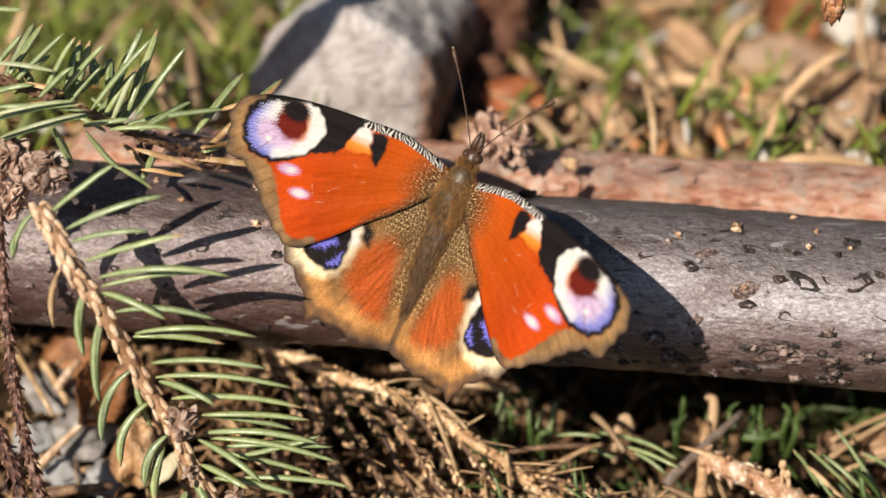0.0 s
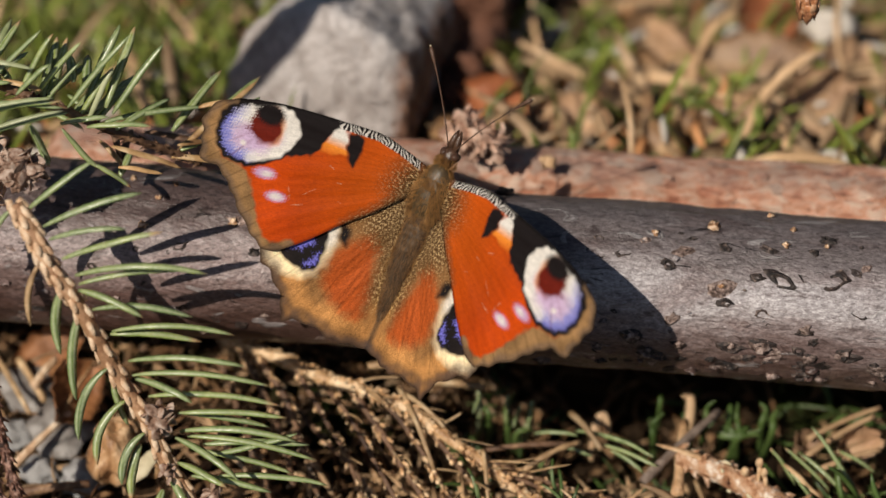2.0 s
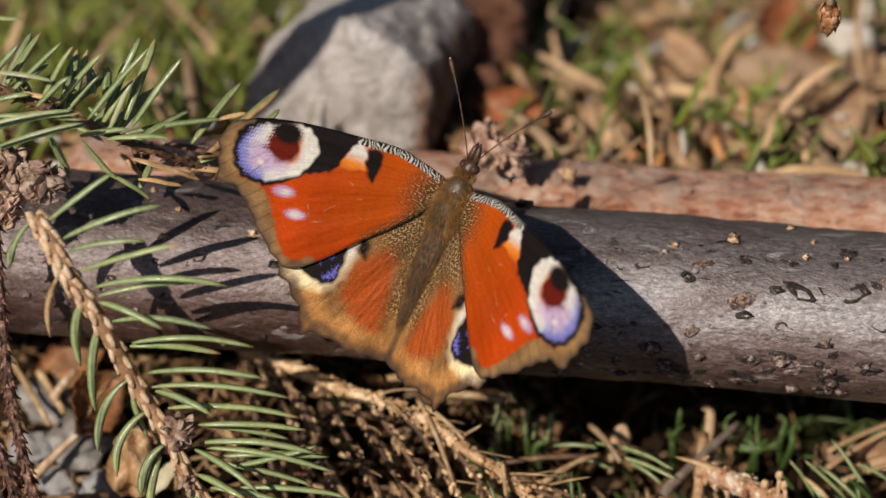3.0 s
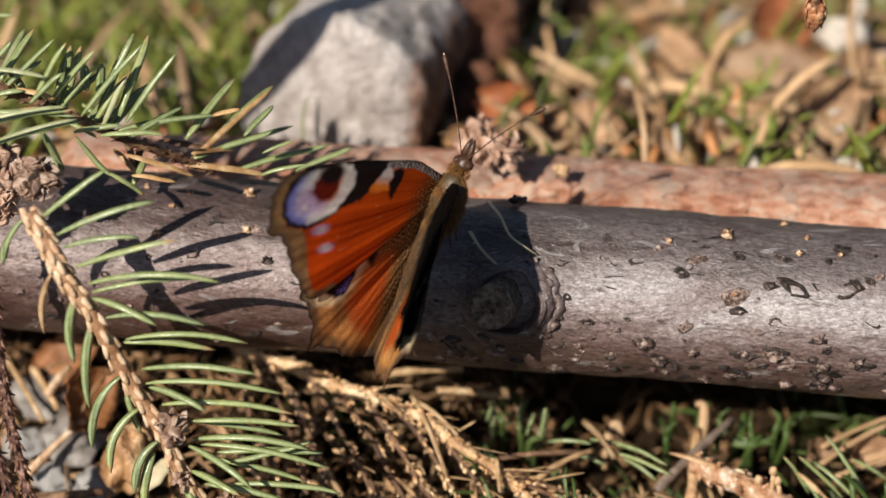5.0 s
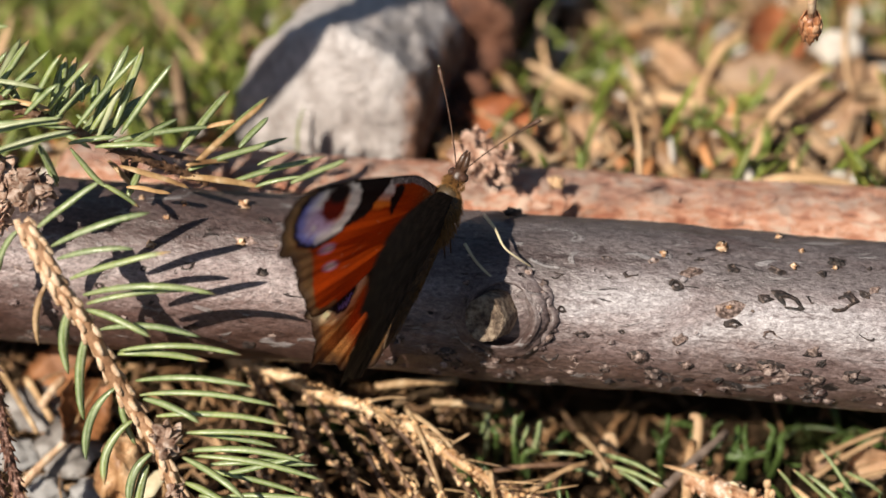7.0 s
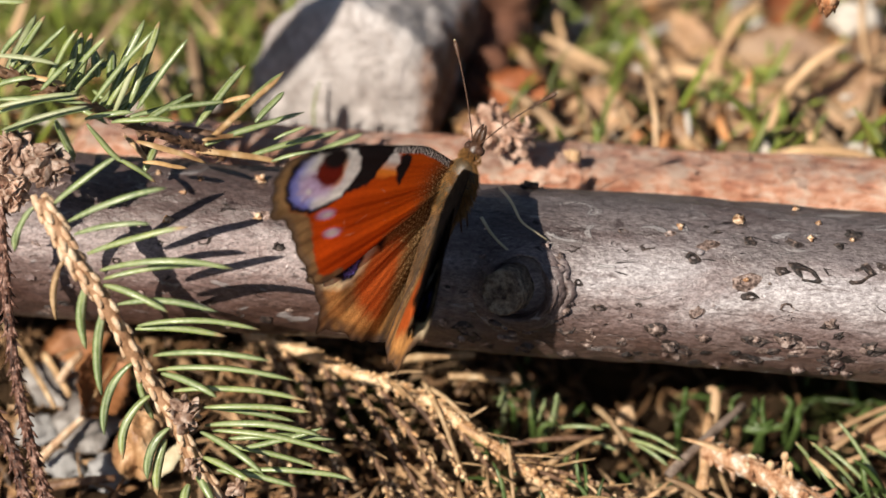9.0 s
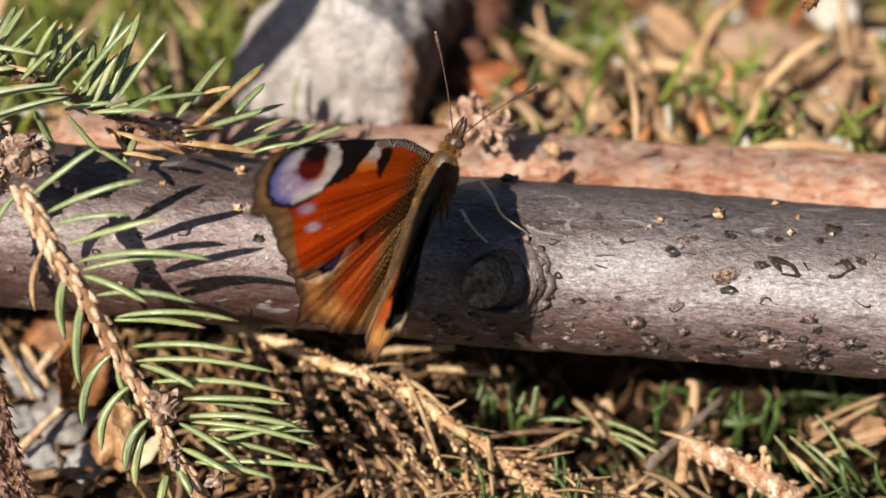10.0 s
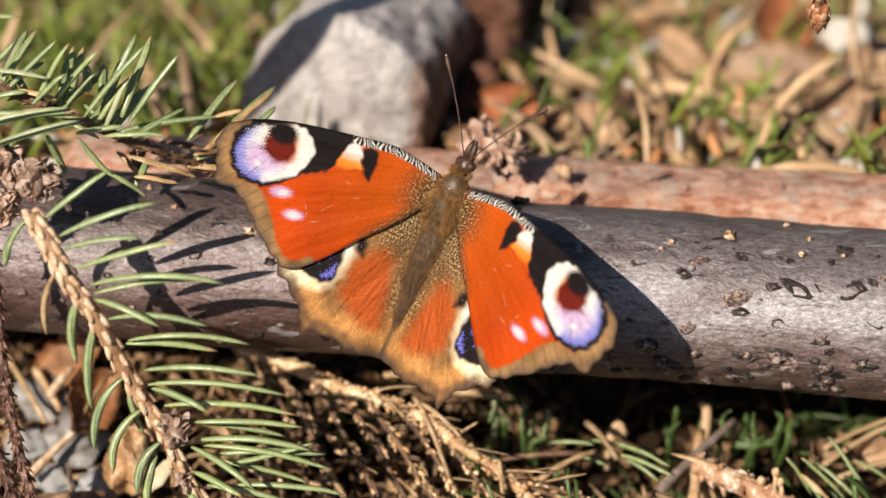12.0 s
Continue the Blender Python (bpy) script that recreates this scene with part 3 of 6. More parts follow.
def fore_colours(x, y, edge):
    rs = np.random.RandomState(1)
    dust = rs.normal(0, 1, x.shape)
    wx, wy = x + 0.12 * speckle(x, y, 4, 2), y + 0.12 * speckle(x, y, 4, 3)
    col = np.tile(WING_TONES["red"], (len(x), 1))
    col *= (1 + 0.12 * speckle(x, y, 0.5, 4) + 0.05 * dust)[:, None]
    col = col + (np.array([0.07, 0.042, 0.003]) * np.clip(1 - np.hypot(x, y + 3) / 19, 0, 1)[:, None])
    near = np.clip((7.6 + 0.8 * dust - np.hypot(x + 0.5, (y + 3.2) * 1.15)) / 4.5, 0, 1)[:, None]
    col = golden(col, near, x, y, 31)
    rear = soft(polygon_distance(wx, wy, [(0, -2), (4, -6.4), (8.4, -11.2), (9, -14), (0, -10)]), 1.6)
    col = golden(col, rear, x, y, 32)
    black = soft(polygon_distance(wx, wy, rounded([(29.4, -2.4), (24, 1.0), (13.4, 2.2), (13.1, 0.7), (14.2, -1.1), (15.2, -4.1), (18.6, -6.0), (22.8, -9.2), (27.0, -9.1), (29.1, -7.0), (29.5, -4.2)])), 0.35)
    col = paint(col, black, "black")
    eye_d = polygon_distance(wx, wy, rounded([(23.2, -8.8), (19.4, -6.2), (18.1, -3.8), (18.0, -2.0), (19.1, -0.4), (20.6, 0.3), (24.0, -0.6), (26.4, -1.9), (27.8, -3.5), (28.2, -5.5), (27.4, -7.6), (25.8, -8.7)]))
    grit = 0.7 * speckle(x, y, 13.0, 14) + 0.5 * dust
    eye = soft(eye_d + 0.22 * np.clip((x - 24) / 3, 0, 1) * grit, 0.4)
    left = np.clip((x - 22.0 - 0.5 * (y + 8)) / 1.6, 0, 1)
    iris = np.tile(WING_TONES["white"], (len(x), 1))
    iris = paint(iris, soft(np.hypot((x - 24.1) * 0.42, (y + 5.5 + 0.25 * (x - 24)) * 0.75) - 1.5 + 0.25 * grit, 1.2) * 0.9, "mauve")
    iris = paint(iris, (left * np.clip((eye_d + 1.9 + 0.5 * grit) / 1.0, 0, 1))[:, None], "lilac")
    iris = paint(iris, (left * np.clip((eye_d + 0.75 + 0.4 * grit) / 0.6, 0, 1))[:, None] * 0.55, "indigo")
    iris = paint(iris, soft(np.hypot((x - 25.6) * 0.8, (y + 2.6) * 0.7) - 1.1 + 0.3 * grit, 1.4) * 0.6, "white")
    along = np.clip(((x - 20.2) * 3.0 - (y + 6.0) * 2.1) / (3.0 ** 2 + 2.1 ** 2), 0, 1)
    iris = paint(iris, soft(np.hypot(x - 20.2 - 3.0 * along, y + 6.0 + 2.1 * along) - 0.7 + 0.16 * grit, 0.8) * 0.75, "white")
    for ang in np.radians([-30, -44, -58]):
        ray = np.abs((x - 21.6) * math.sin(ang) - (y + 2.2) * math.cos(ang))
        iris = paint(iris, (np.clip(1 - ray / 0.22, 0, 1) * (y < -3.6) * (x > 22.2) * np.clip((27.2 - x) / 2, 0, 1))[:, None] * 0.5, "maroon")
    iris = paint(iris, soft(np.hypot(x - 24.7, (y + 6.5) * 1.2) - 0.42, 0.35), "white")
    pd = polygon_distance(wx, wy, rounded([(25.0, -4.3), (24.5, -1.6), (22.7, -0.2), (20.9, -1.4), (20.2, -3.6), (20.9, -5.1), (22.8, -5.6)]))
    iris = paint(iris, soft(pd - 0.2, 0.8) * 0.75 * np.clip((23.2 - x) / 1.6, 0, 1)[:, None], "orange")
    iris = paint(iris, soft(pd - 0.9 - 0.5 * np.clip(-3.5 - y, 0, 1) + 0.5 * grit, 1.2) * (0.7 * np.clip((-3.2 - y) / 1.2, 0, 1) * np.clip((x - 20.6) / 1.2, 0, 1))[:, None], "mauve")
    iris = paint(iris, soft(pd + 0.1 + 0.3 * np.clip((x - 22.5) / 2, 0, 1) * grit, 0.75), "maroon")
    iris = paint(iris, soft(np.hypot((x - 22.6) * 0.56, (y + 1.35) * 0.72) - 1.12 + 0.1 * grit, 0.5), "black")
    col = col * (1 - eye) + iris * eye
    tri = soft(polygon_distance(wx, wy, [(13.2, 1.1), (11.9, 0.5), (11.0, -2.6), (14.9, -3.9), (14.1, -1.0)]), 0.4)
    tri_col = WING_TONES["white"] + (WING_TONES["orange"] - WING_TONES["white"]) * np.clip((-0.7 - y) / 1.4, 0, 1)[:, None]
    tri_col = tri_col + (WING_TONES["red"] - tri_col) * np.clip((-2.2 - y) / 1.6, 0, 1)[:, None]
    col = col * (1 - tri) + tri_col * tri
    col = paint(col, soft(polygon_distance(wx, wy, rounded([(11.8, 0.4), (9.8, 0.6), (9.4, -2.1), (9.7, -3.7), (10.2, -3.7), (11.2, -2.0)])), 0.4), "black")
    for sx, sy, r, tone in ((20.5, -9.2, 0.85, "pink"), (20.2, -9.2, 0.42, "white"), (18.0, -11.7, 0.78, "pink"), (18.0, -11.7, 0.5, "white")):
        col = paint(col, soft(np.hypot((x - sx + 0.5 * (y - sy)) * 0.62, (y - sy) * 1.05) - r + 0.12 * grit, 0.5) * (0.9 if tone == "white" else 0.75), tone)
    for ax, ay, bx, by in ((16.9, -9.6, 16.2, -11.1), (14.6, -9.9, 13.4, -8.6), (15.6, -11.9, 14.3, -11.3), (12.6, -4.7, 12.0, -5.0), (11.0, -6.6, 10.3, -6.5), (9.8, -9.0, 9.5, -9.1)):
        k = np.clip(((x - ax) * (bx - ax) + (y - ay) * (by - ay)) / ((bx - ax) ** 2 + (by - ay) ** 2), 0, 1)
        col = paint(col, soft(np.hypot(x - ax - k * (bx - ax), y - ay - k * (by - ay)) - 0.0 + 0.06 * dust, 0.12) * 0.45, "cream")
    rim = soft(polygon_distance(wx, wy, rounded([(34, 0), (27.6, -1.1), (28.5, -2.8), (29.0, -4.5), (28.6, -7.0), (27.0, -9.1), (23.5, -9.7), (21.8, -11.4), (20.0, -14.4), (18.2, -16.9), (16.4, -17.9), (13.6, -16.6), (14, -22), (30, -20)])), 0.5)
    ribs = 1 - 0.3 * np.clip(np.cos((x + 0.9 * y) * 2.6) * 8 - 7, 0, 1)
    brown = WING_TONES["brown"] * ((1.05 + 0.22 * speckle(x, y, 1.4, 8) + 0.1 * dust) * ribs)[:, None]
    col = col * (1 - rim) + brown * rim
    lead = 1.5 * np.exp(-((x - 7.5) / 6.0) ** 2) + 0.35
    top = np.interp(x, [p[0] for p in FORE[:10]], [p[1] for p in FORE[:10]])
    stripe_zone = np.clip((y - top + 1.15) * 6, 0, 1) * np.clip((13.6 - x) * 2, 0, 1) * np.clip((x - 1) * 1.5, 0, 1)
    bars = 0.36 + 0.5 * np.sin(2 * math.pi * (x + 0.3 * (top - y)) / 0.5 + 3.0 * speckle(x, y, 3.4, 11))
    tone = np.where((bars > 0.5)[:, None], WING_TONES["white"] * 0.85, WING_TONES["black"] * 1.5)
    col = col * (1 - stripe_zone[:, None]) + tone * stripe_zone[:, None]
    col = col * (1 + 0.05 * fibres(x, y, 51))[:, None]
    worn = np.clip((edge + 1.1 + 0.25 * speckle(x, y, 2.4, 61) + 0.1 * dust) / 0.7, 0, 1)[:, None] * rim
    col = col * (1 - 0.45 * worn) + np.array([0.1, 0.078, 0.07]) * 0.45 * worn
    edge_dark = np.clip((edge + 0.45 + 0.08 * dust) / 0.45, 0, 1)[:, None]
    return np.clip(col * (1 - 0.7 * edge_dark), 0.004, 0.9)


def hind_colours(x, y, edge):
    rs = np.random.RandomState(2)
    dust = rs.normal(0, 1, x.shape)
    wx, wy = x + 0.15 * speckle(x, y, 3, 2), y + 0.15 * speckle(x, y, 3, 3)
    col = np.tile(WING_TONES["brown"] * np.array([1.08, 0.95, 0.82]), (len(x), 1)) * (1 + 0.15 * speckle(x, y, 0.9, 5) + 0.1 * dust)[:, None]
    red = soft(polygon_distance(wx, wy, rounded([(7.8, -20.4), (7.6, -16.4), (5.9, -13.6), (3.0, -12.4), (1.2, -18.7), (0.9, -23.1), (2.7, -23.8), (5.8, -22.6)])) + 0.3 * dust, 1.5)
    col = col * (1 - red) + WING_TONES["red"] * np.array([0.92, 1.6, 5.5]) * (1 + 0.09 * speckle(x + 0.3 * y, 0.1 * y, 7, 6) + 0.1 * dust)[:, None] * red
    cream = soft(polygon_distance(wx, wy, rounded([(17.2, -18.2), (13, -13.2), (10.4, -11.8), (8.5, -11.9), (7.7, -14.4), (8.5, -18.7), (10.2, -21.0), (13.2, -21.6), (16.4, -20.8)])) + 0.12 * dust, 1.2)
    col = paint(col, cream, "cream")
    col = paint(col, soft(np.hypot((x - 8.8) * 1.1, (y + 14.2) * 0.55) - 0.9 + 0.1 * dust, 0.9) * 0.8, "white")
    dark = soft(polygon_distance(wx, wy, rounded([(7.6, -11.2), (6.4, -12.8), (6.6, -14.6), (7.7, -13.8), (8.6, -11.6)])), 0.8)
    col = paint(col, dark, "black")
    col = paint(col, soft(polygon_distance(wx, wy, rounded([(15.0, -17.6), (12.4, -13.8), (10.0, -12.9), (9.0, -15.5), (8.9, -18.6), (9.8, -19.9), (12.0, -20.1), (14.2, -19.4)])), 0.5), "black")
    for pts in ([(13.6, -17.7), (12.5, -16.2), (11.1, -15.4), (10.9, -16.1), (12.1, -17.6)], [(10.9, -19.3), (9.8, -17.7), (9.5, -17.0), (9.5, -18.4), (10.2, -19.3)]):
        col = paint(col, soft(polygon_distance(wx, wy, rounded(pts)) + 0.22 * speckle(x, y, 13, 40) + 0.22 * dust, 0.4), "blue")
    base = np.clip((14.5 + 1.6 * dust - np.hypot(x * 1.25, y)) / 4, 0, 1)[:, None]
    col = golden(col, base, x, y, 33, 0.15)
    inner = (np.clip((2.9 + 0.5 * dust - x + 0.06 * (y + 10)) / 2.2, 0, 1) * np.clip((y + 23.5 + 0.6 * dust) / 4, 0, 1))[:, None] * 0.9
    col = golden(col, inner, x, y, 35, 0.25)
    # Dark slit between the hindwings, its shade painted into the inner margin colours.
    slit_shade = (np.clip((0.75 + 0.15 * dust - np.abs(x + 1.7)) / 0.5, 0, 1) * np.clip((-17 - y) / 4, 0, 1))[:, None]
    col = col * (1 - 0.8 * slit_shade) + np.array([0.045, 0.03, 0.02]) * 0.8 * slit_shade
    for ang in np.radians([-58, -66, -74, -82, -50]):
        line = np.abs((x - 1.5) * np.sin(ang) - (y + 4.0) * np.cos(ang))
        on = np.clip(1 - line / 0.15, 0, 1) * np.clip((np.hypot(x, y) - 15) / 6, 0, 1)
        col *= (1 - 0.28 * on)[:, None]
    col = col * (1 + 0.06 * fibres(x, y, 53) + 0.06 * speckle(np.arctan2(y + 1.5, x + 5.0) * 22, np.hypot(x, y) * 0.2, 3.0, 57) + 0.1 * dust)[:, None]
    tan = np.clip(1.3 - np.abs(edge + 2.7 + 0.4 * speckle(x, y, 1.2, 66)) / 1.2, 0, 1)[:, None] * np.clip((-y - 15) / 5, 0, 1)[:, None]
    col = col * (1 + np.array([0.62, 0.56, 0.4]) * tan)
    grey = np.clip((edge + 1.5 + 0.35 * speckle(x, y, 2.2, 63) + 0.25 * dust) / 1.0, 0, 1)[:, None]
    col = col * (1 - 0.75 * grey) + np.array([0.075, 0.052, 0.045]) * 0.75 * grey
    edge_dark = np.clip((edge + 0.5 + 0.15 * dust) / 0.5, 0, 1)[:, None]
    return np.clip(col * (1 - 0.6 * edge_dark), 0.004, 0.9)


def wing_surface(t, b):
    at = t.nodes.new("ShaderNodeAttribute")
    at.attribute_name = "scales"
    fine = grain(t, coords(t), 5200, 2, 0.6)
    col = blend(t, 0.35, at.outputs["Color"], ramp(t, fine, [(0.3, (0.45, 0.45, 0.45)), (0.7, (1, 1, 1))]), "MULTIPLY")
    t.links.new(col, b.inputs["Base Color"])
    b.inputs["Roughness"].default_value = 0.65
    b.inputs["Specular IOR Level"].default_value = 0.06
    relief(t, b, fine, 0.25, 0.00006)


M_WING = material("wing_scales", wing_surface)


def wing_mesh(name, outline, colours, side, step, camber, lift, bend):
    """A thin cambered sheet with an upper and a dark lower face; side -1 mirrors it."""
    line = np.array(rounded(outline))
    arc = np.concatenate([[0], np.cumsum(np.hypot(*np.diff(line, axis=0).T))])
    line *= (1 + 0.006 * np.sin(arc * 2.1 + np.sin(arc * 0.7)) * (np.hypot(line[:, 0], line[:, 1] - 2) > 23.0))[:, None]
    lo, hi = line.min(0) - step, line.max(0) + step
    xs, ys = np.arange(lo[0], hi[0], step), np.arange(lo[1], hi[1], step)
    gx, gy = [g.ravel() for g in np.meshgrid(xs, ys)]
    d = polygon_distance(gx, gy, line)
    nx = len(xs)
    keep = d < 0.75 * step
    out = keep & (d > -0.4 * step)
    e = 1e-3
    gdx = (polygon_distance(gx[out] + e, gy[out], line) - polygon_distance(gx[out] - e, gy[out], line)) / (2 * e)
    gdy = (polygon_distance(gx[out], gy[out] + e, line) - polygon_distance(gx[out], gy[out] - e, line)) / (2 * e)
    gx[out] -= np.clip(gdx, -1, 1) * d[out]
    gy[out] -= np.clip(gdy, -1, 1) * d[out]
    number = -np.ones(len(gx), int)
    number[keep] = np.arange(keep.sum())
    quads = []
    idx = np.arange(len(gx)).reshape(len(ys), nx)
    a, b_, c, d_ = idx[:-1, :-1].ravel(), idx[:-1, 1:].ravel(), idx[1:, 1:].ravel(), idx[1:, :-1].ravel()
    ok = keep[a] & keep[b_] & keep[c] & keep[d_]
    quads = np.stack([number[a[ok]], number[b_[ok]], number[c[ok]], number[d_[ok]]], 1)
    x, y = gx[keep], gy[keep]
    edge = np.minimum(d[keep], 0)
    col = colours(x, y, edge)
    ang, reach = np.arctan2(y + 1.0, x + 4.0), np.clip((np.hypot(x, y) - 3) / 14, 0, 1)
    z = lift + camber * (1 - (x / 30) ** 2) * np.sin(np.clip(x / 32, 0, 1) * math.pi) + reach * (0.15 * np.sin(ang * 19 + 0.6) + 0.05 * np.sin(ang * 41) + 0.02 * np.sin(ang * 97))
    z += bend * (1 - np.exp(-np.clip(x + 1.0, 0, 40) / 4.0)) * np.clip(-y / 12, 0, 1)
    n = len(x)
    top = np.stack([side * x, y, z], 1)
    low = top - np.array([0, 0, 0.09])
    if side > 0:
        faces = np.concatenate([quads, quads[:, ::-1] + n])
    else:
        faces = np.concatenate([quads[:, ::-1], quads + n])
    me = bpy.data.meshes.new(name)
    me.from_pydata((np.concatenate([top, low]) * MM).tolist(), [], faces.tolist())
    both = np.concatenate([np.c_[col, np.ones(n)], np.c_[np.array([0.026, 0.018, 0.013]) * np.clip(1 + 0.5 * fibres(x, y, 71) + 0.5 * speckle(x, y, 2.0, 72), 0.3, 3)[:, None], np.ones(n)]])
    me.color_attributes.new("scales", "FLOAT_COLOR", "POINT").data.foreach_set("color", both.astype(np.float32).ravel())
    me.polygons.foreach_set("use_smooth", [True] * len(me.polygons))
    me.materials.append(M_WING)
    me.update()
    return me


M_FUR = organic("fur", [(0.35, (0.045, 0.03, 0.018)), (0.55, (0.1, 0.066, 0.04)), (0.75, (0.18, 0.122, 0.075))], 2200, (1, 0.25, 1), rough=0.45, spec=0.3, bump=0.6, depth=0.0002, vary=0.0)
M_BALD = organic("thorax_skin", [(0.35, (0.05, 0.031, 0.014)), (0.55, (0.09, 0.059, 0.028)), (0.75, (0.14, 0.098, 0.052))], 1800, rough=0.38, spec=0.5, bump=0.35, depth=0.00008, vary=0.0)
M_GREYHAIR = organic("grey_hair", [(0.3, (0.085, 0.042, 0.017)), (0.7, (0.28, 0.15, 0.062))], 600, rough=0.5, spec=0.3, vary=0.4, island=True)
M_ANTENNA = organic("antenna_skin", [(0.3, (0.05, 0.024, 0.014)), (0.7, (0.14, 0.07, 0.04))], 900, rough=0.45, vary=0.0)
M_CHITIN = organic("chitin", [(0.3, (0.035, 0.017, 0.01)), (0.7, (0.11, 0.055, 0.03))], 800, rough=0.35, vary=0.0)
M_EYE = organic("insect_eye", [(0.3, (0.045, 0.022, 0.014)), (0.7, (0.1, 0.05, 0.03))], 1500, rough=0.25, vary=0.0)
M_HAIR = organic("hair", [(0.3, (0.16, 0.075, 0.022)), (0.7, (0.42, 0.22, 0.075))], 600, rough=0.6, spec=0.2, vary=0.4, island=True)

BODY_AXES = Matrix(((0.836, 0.384, -0.392), (-0.455, 0.884, -0.104), (0.307, 0.265, 0.914)))
TILTED = Matrix(((1, 0, 0), (0, math.sin(radians(PITCH)), math.cos(radians(PITCH))), (0, -math.cos(radians(PITCH)), math.sin(radians(PITCH))))).transposed()
BODY_PLACE = Vector((2.6, 1.7, 37.2))


def make_butterfly():
    ob = new("butterfly")
    ob.empty_display_size = 0.005
    tagged(ob, "peacock butterfly with rust-red wings and blue eyespots on the branch", "butterfly")
    ob.matrix_world = Matrix.Translation(BODY_PLACE * MM) @ (TILTED @ BODY_AXES).to_4x4() @ Matrix.Scale(0.985, 4)

    def bit(name, b, mat, parent=None, label="", smooth=True):
        o = new(name, b.mesh(name, mat, smooth))
        o.parent = parent or ob
        return tagged(o, label)

    rnd = random.Random(8)
    thorax = bit("thorax", Build().lump((0, -3.2, -0.3), (2.5, 2.1, 4.6), 1, 14, 20, 0.1, (0, 1, 0.05)), M_BALD, label="furry brown thorax")
    fuzz = Build()
    for _ in range(4600):
        th, ph = rnd.uniform(0, 2 * math.pi), rnd.uniform(-0.35, 1.5)
        d = Vector((math.cos(th) * math.cos(ph), math.sin(th) * math.cos(ph), math.sin(ph)))
        if d.z > 0.6 and abs(d.x + 0.15) < 0.4 - 0.25 * d.y and -0.8 < d.y < 0.25 and rnd.random() < 0.93:
            continue
        root = Vector((d.x * 2.45, -3.2 + d.y * 4.55, -0.3 + d.z * 2.0))
        tip = root + Vector((d.x * 0.9 + rnd.uniform(-0.2, 0.2), d.y * 0.4 - 0.75 + rnd.uniform(-0.3, 0.3), 0.15 + d.z * 0.5)) * rnd.uniform(0.5, 1.1)
        fuzz.tube(curve(root, tip, n=2), (0.034, 0.028, 0.006), 3, closed=False)
    for s in (-1, 1):
        for _ in range(240):
            y = rnd.uniform(-15, -5)
            root = Vector((s * rnd.uniform(1.0, 2.0), y, rnd.uniform(-0.1, 0.35)))
            tip = root + Vector((s * rnd.uniform(-0.2, 0.3), -rnd.uniform(0.6, 1.4), rnd.uniform(-0.1, 0.1)))
            fuzz.tube(curve(root, tip, n=2), (0.02, 0.018, 0.006), 3, closed=False)
    for _ in range(900):
        th, ph = rnd.uniform(0, 2 * math.pi), rnd.uniform(-0.2, 1.4)
        d = Vector((math.cos(th) * math.cos(ph), math.sin(th) * math.cos(ph), math.sin(ph)))
        root = Vector((d.x * 1.35, 1.6 + d.y * 1.1, -0.75 + d.z * 1.15))
        fuzz.tube(curve(root, root + Vector((d.x * 0.5, -0.3 + d.y * 0.4, 0.25 + d.z * 0.4)) * rnd.uniform(0.5, 1.2), n=2), (0.034, 0.026, 0.006), 3, closed=False)
    f = bit("fur", fuzz, M_HAIR, thorax, "golden-brown hairs")
    tagged(f, kind="stuff")
    coat = Build()
    for _ in range(1900):
        y, a = rnd.uniform(-22.5, -5.5), rnd.uniform(0.1, math.pi - 0.1)
        r = 1.84 * (1 - max(0.0, (-y - 11) / 12) ** 1.4 * 0.6)
        root = Vector((math.cos(a) * r, y, math.sin(a) * r * 0.85 - 0.5 - 0.009 * max(0.0, -y - 11) ** 2))
        tip = root + Vector((math.cos(a) * 0.12 + rnd.uniform(-0.12, 0.12), -rnd.uniform(0.5, 1.1), math.sin(a) * 0.08))
        coat.tube(curve(root, tip, n=2), (0.024, 0.02, 0.006), 3, closed=False)
    abd = Build()
    path = [(0, -4.6, -0.5), (0, -6.4, -0.5), (0, -8, -0.5), (0, -10, -0.5), (0, -12.5, -0.6), (0, -15, -0.8), (0, -17.5, -1.0), (0, -20.5, -1.2), (0, -24.0, -1.4)]
    pts = smooth_path(path, 6)
    radii = [1.85 * math.sin(math.pi * (0.26 + 0.72 * i / (len(pts) - 1))) ** 0.75 * (1 + 0.05 * math.sin(i * 2.1)) for i in range(len(pts))]
    belly = bit("abdomen", abd.tube(pts, radii, 16, 0.85, (0, 0, 1)), M_FUR, label="greyish-brown furry abdomen")
    tagged(bit("fur", coat, M_GREYHAIR, belly, "silvery brown hairs"), kind="stuff")
    head = bit("head", Build().lump((0, 2.3, -0.9), (1.2, 1.1, 1.5), 3, 10, 14, 0.1, (0, 1, 0)), M_CHITIN)
    for s in (-1, 1):
        bit("eye", Build().lump((s * 0.85, 2.75, -0.75), (0.68, 0.68, 0.85), 5, 9, 12, 0.03), M_EYE, head, "glossy brown compound eye")
        bit("palp", Build().tube([(s * 0.45, 3.3, -0.9), (s * 0.4, 4.4, -0.75), (s * 0.3, 5.4, -0.7), (s * 0.22, 6.3, -0.75)], (0.42, 0.5, 0.4, 0.1), 8), M_CHITIN, head, "dark pointed palp")
        shaft = curve((s * 0.55, 3.6, -0.4), (s * 8.0, 15.0, 0.9), (s * -0.35, 0.15, 0.2), 24)
        rad = [0.085 + 0.02 * (i % 2) + 0.21 * min(1.0, max(0, (i - 17.5) / 4.5)) ** 1.3 for i in range(25)]
        rad[-1] = 0.2
        an = bit("antenna", Build().tube(shaft, rad, 6), M_ANTENNA, label="thin ringed antenna")
        end = Vector(shaft[-1])
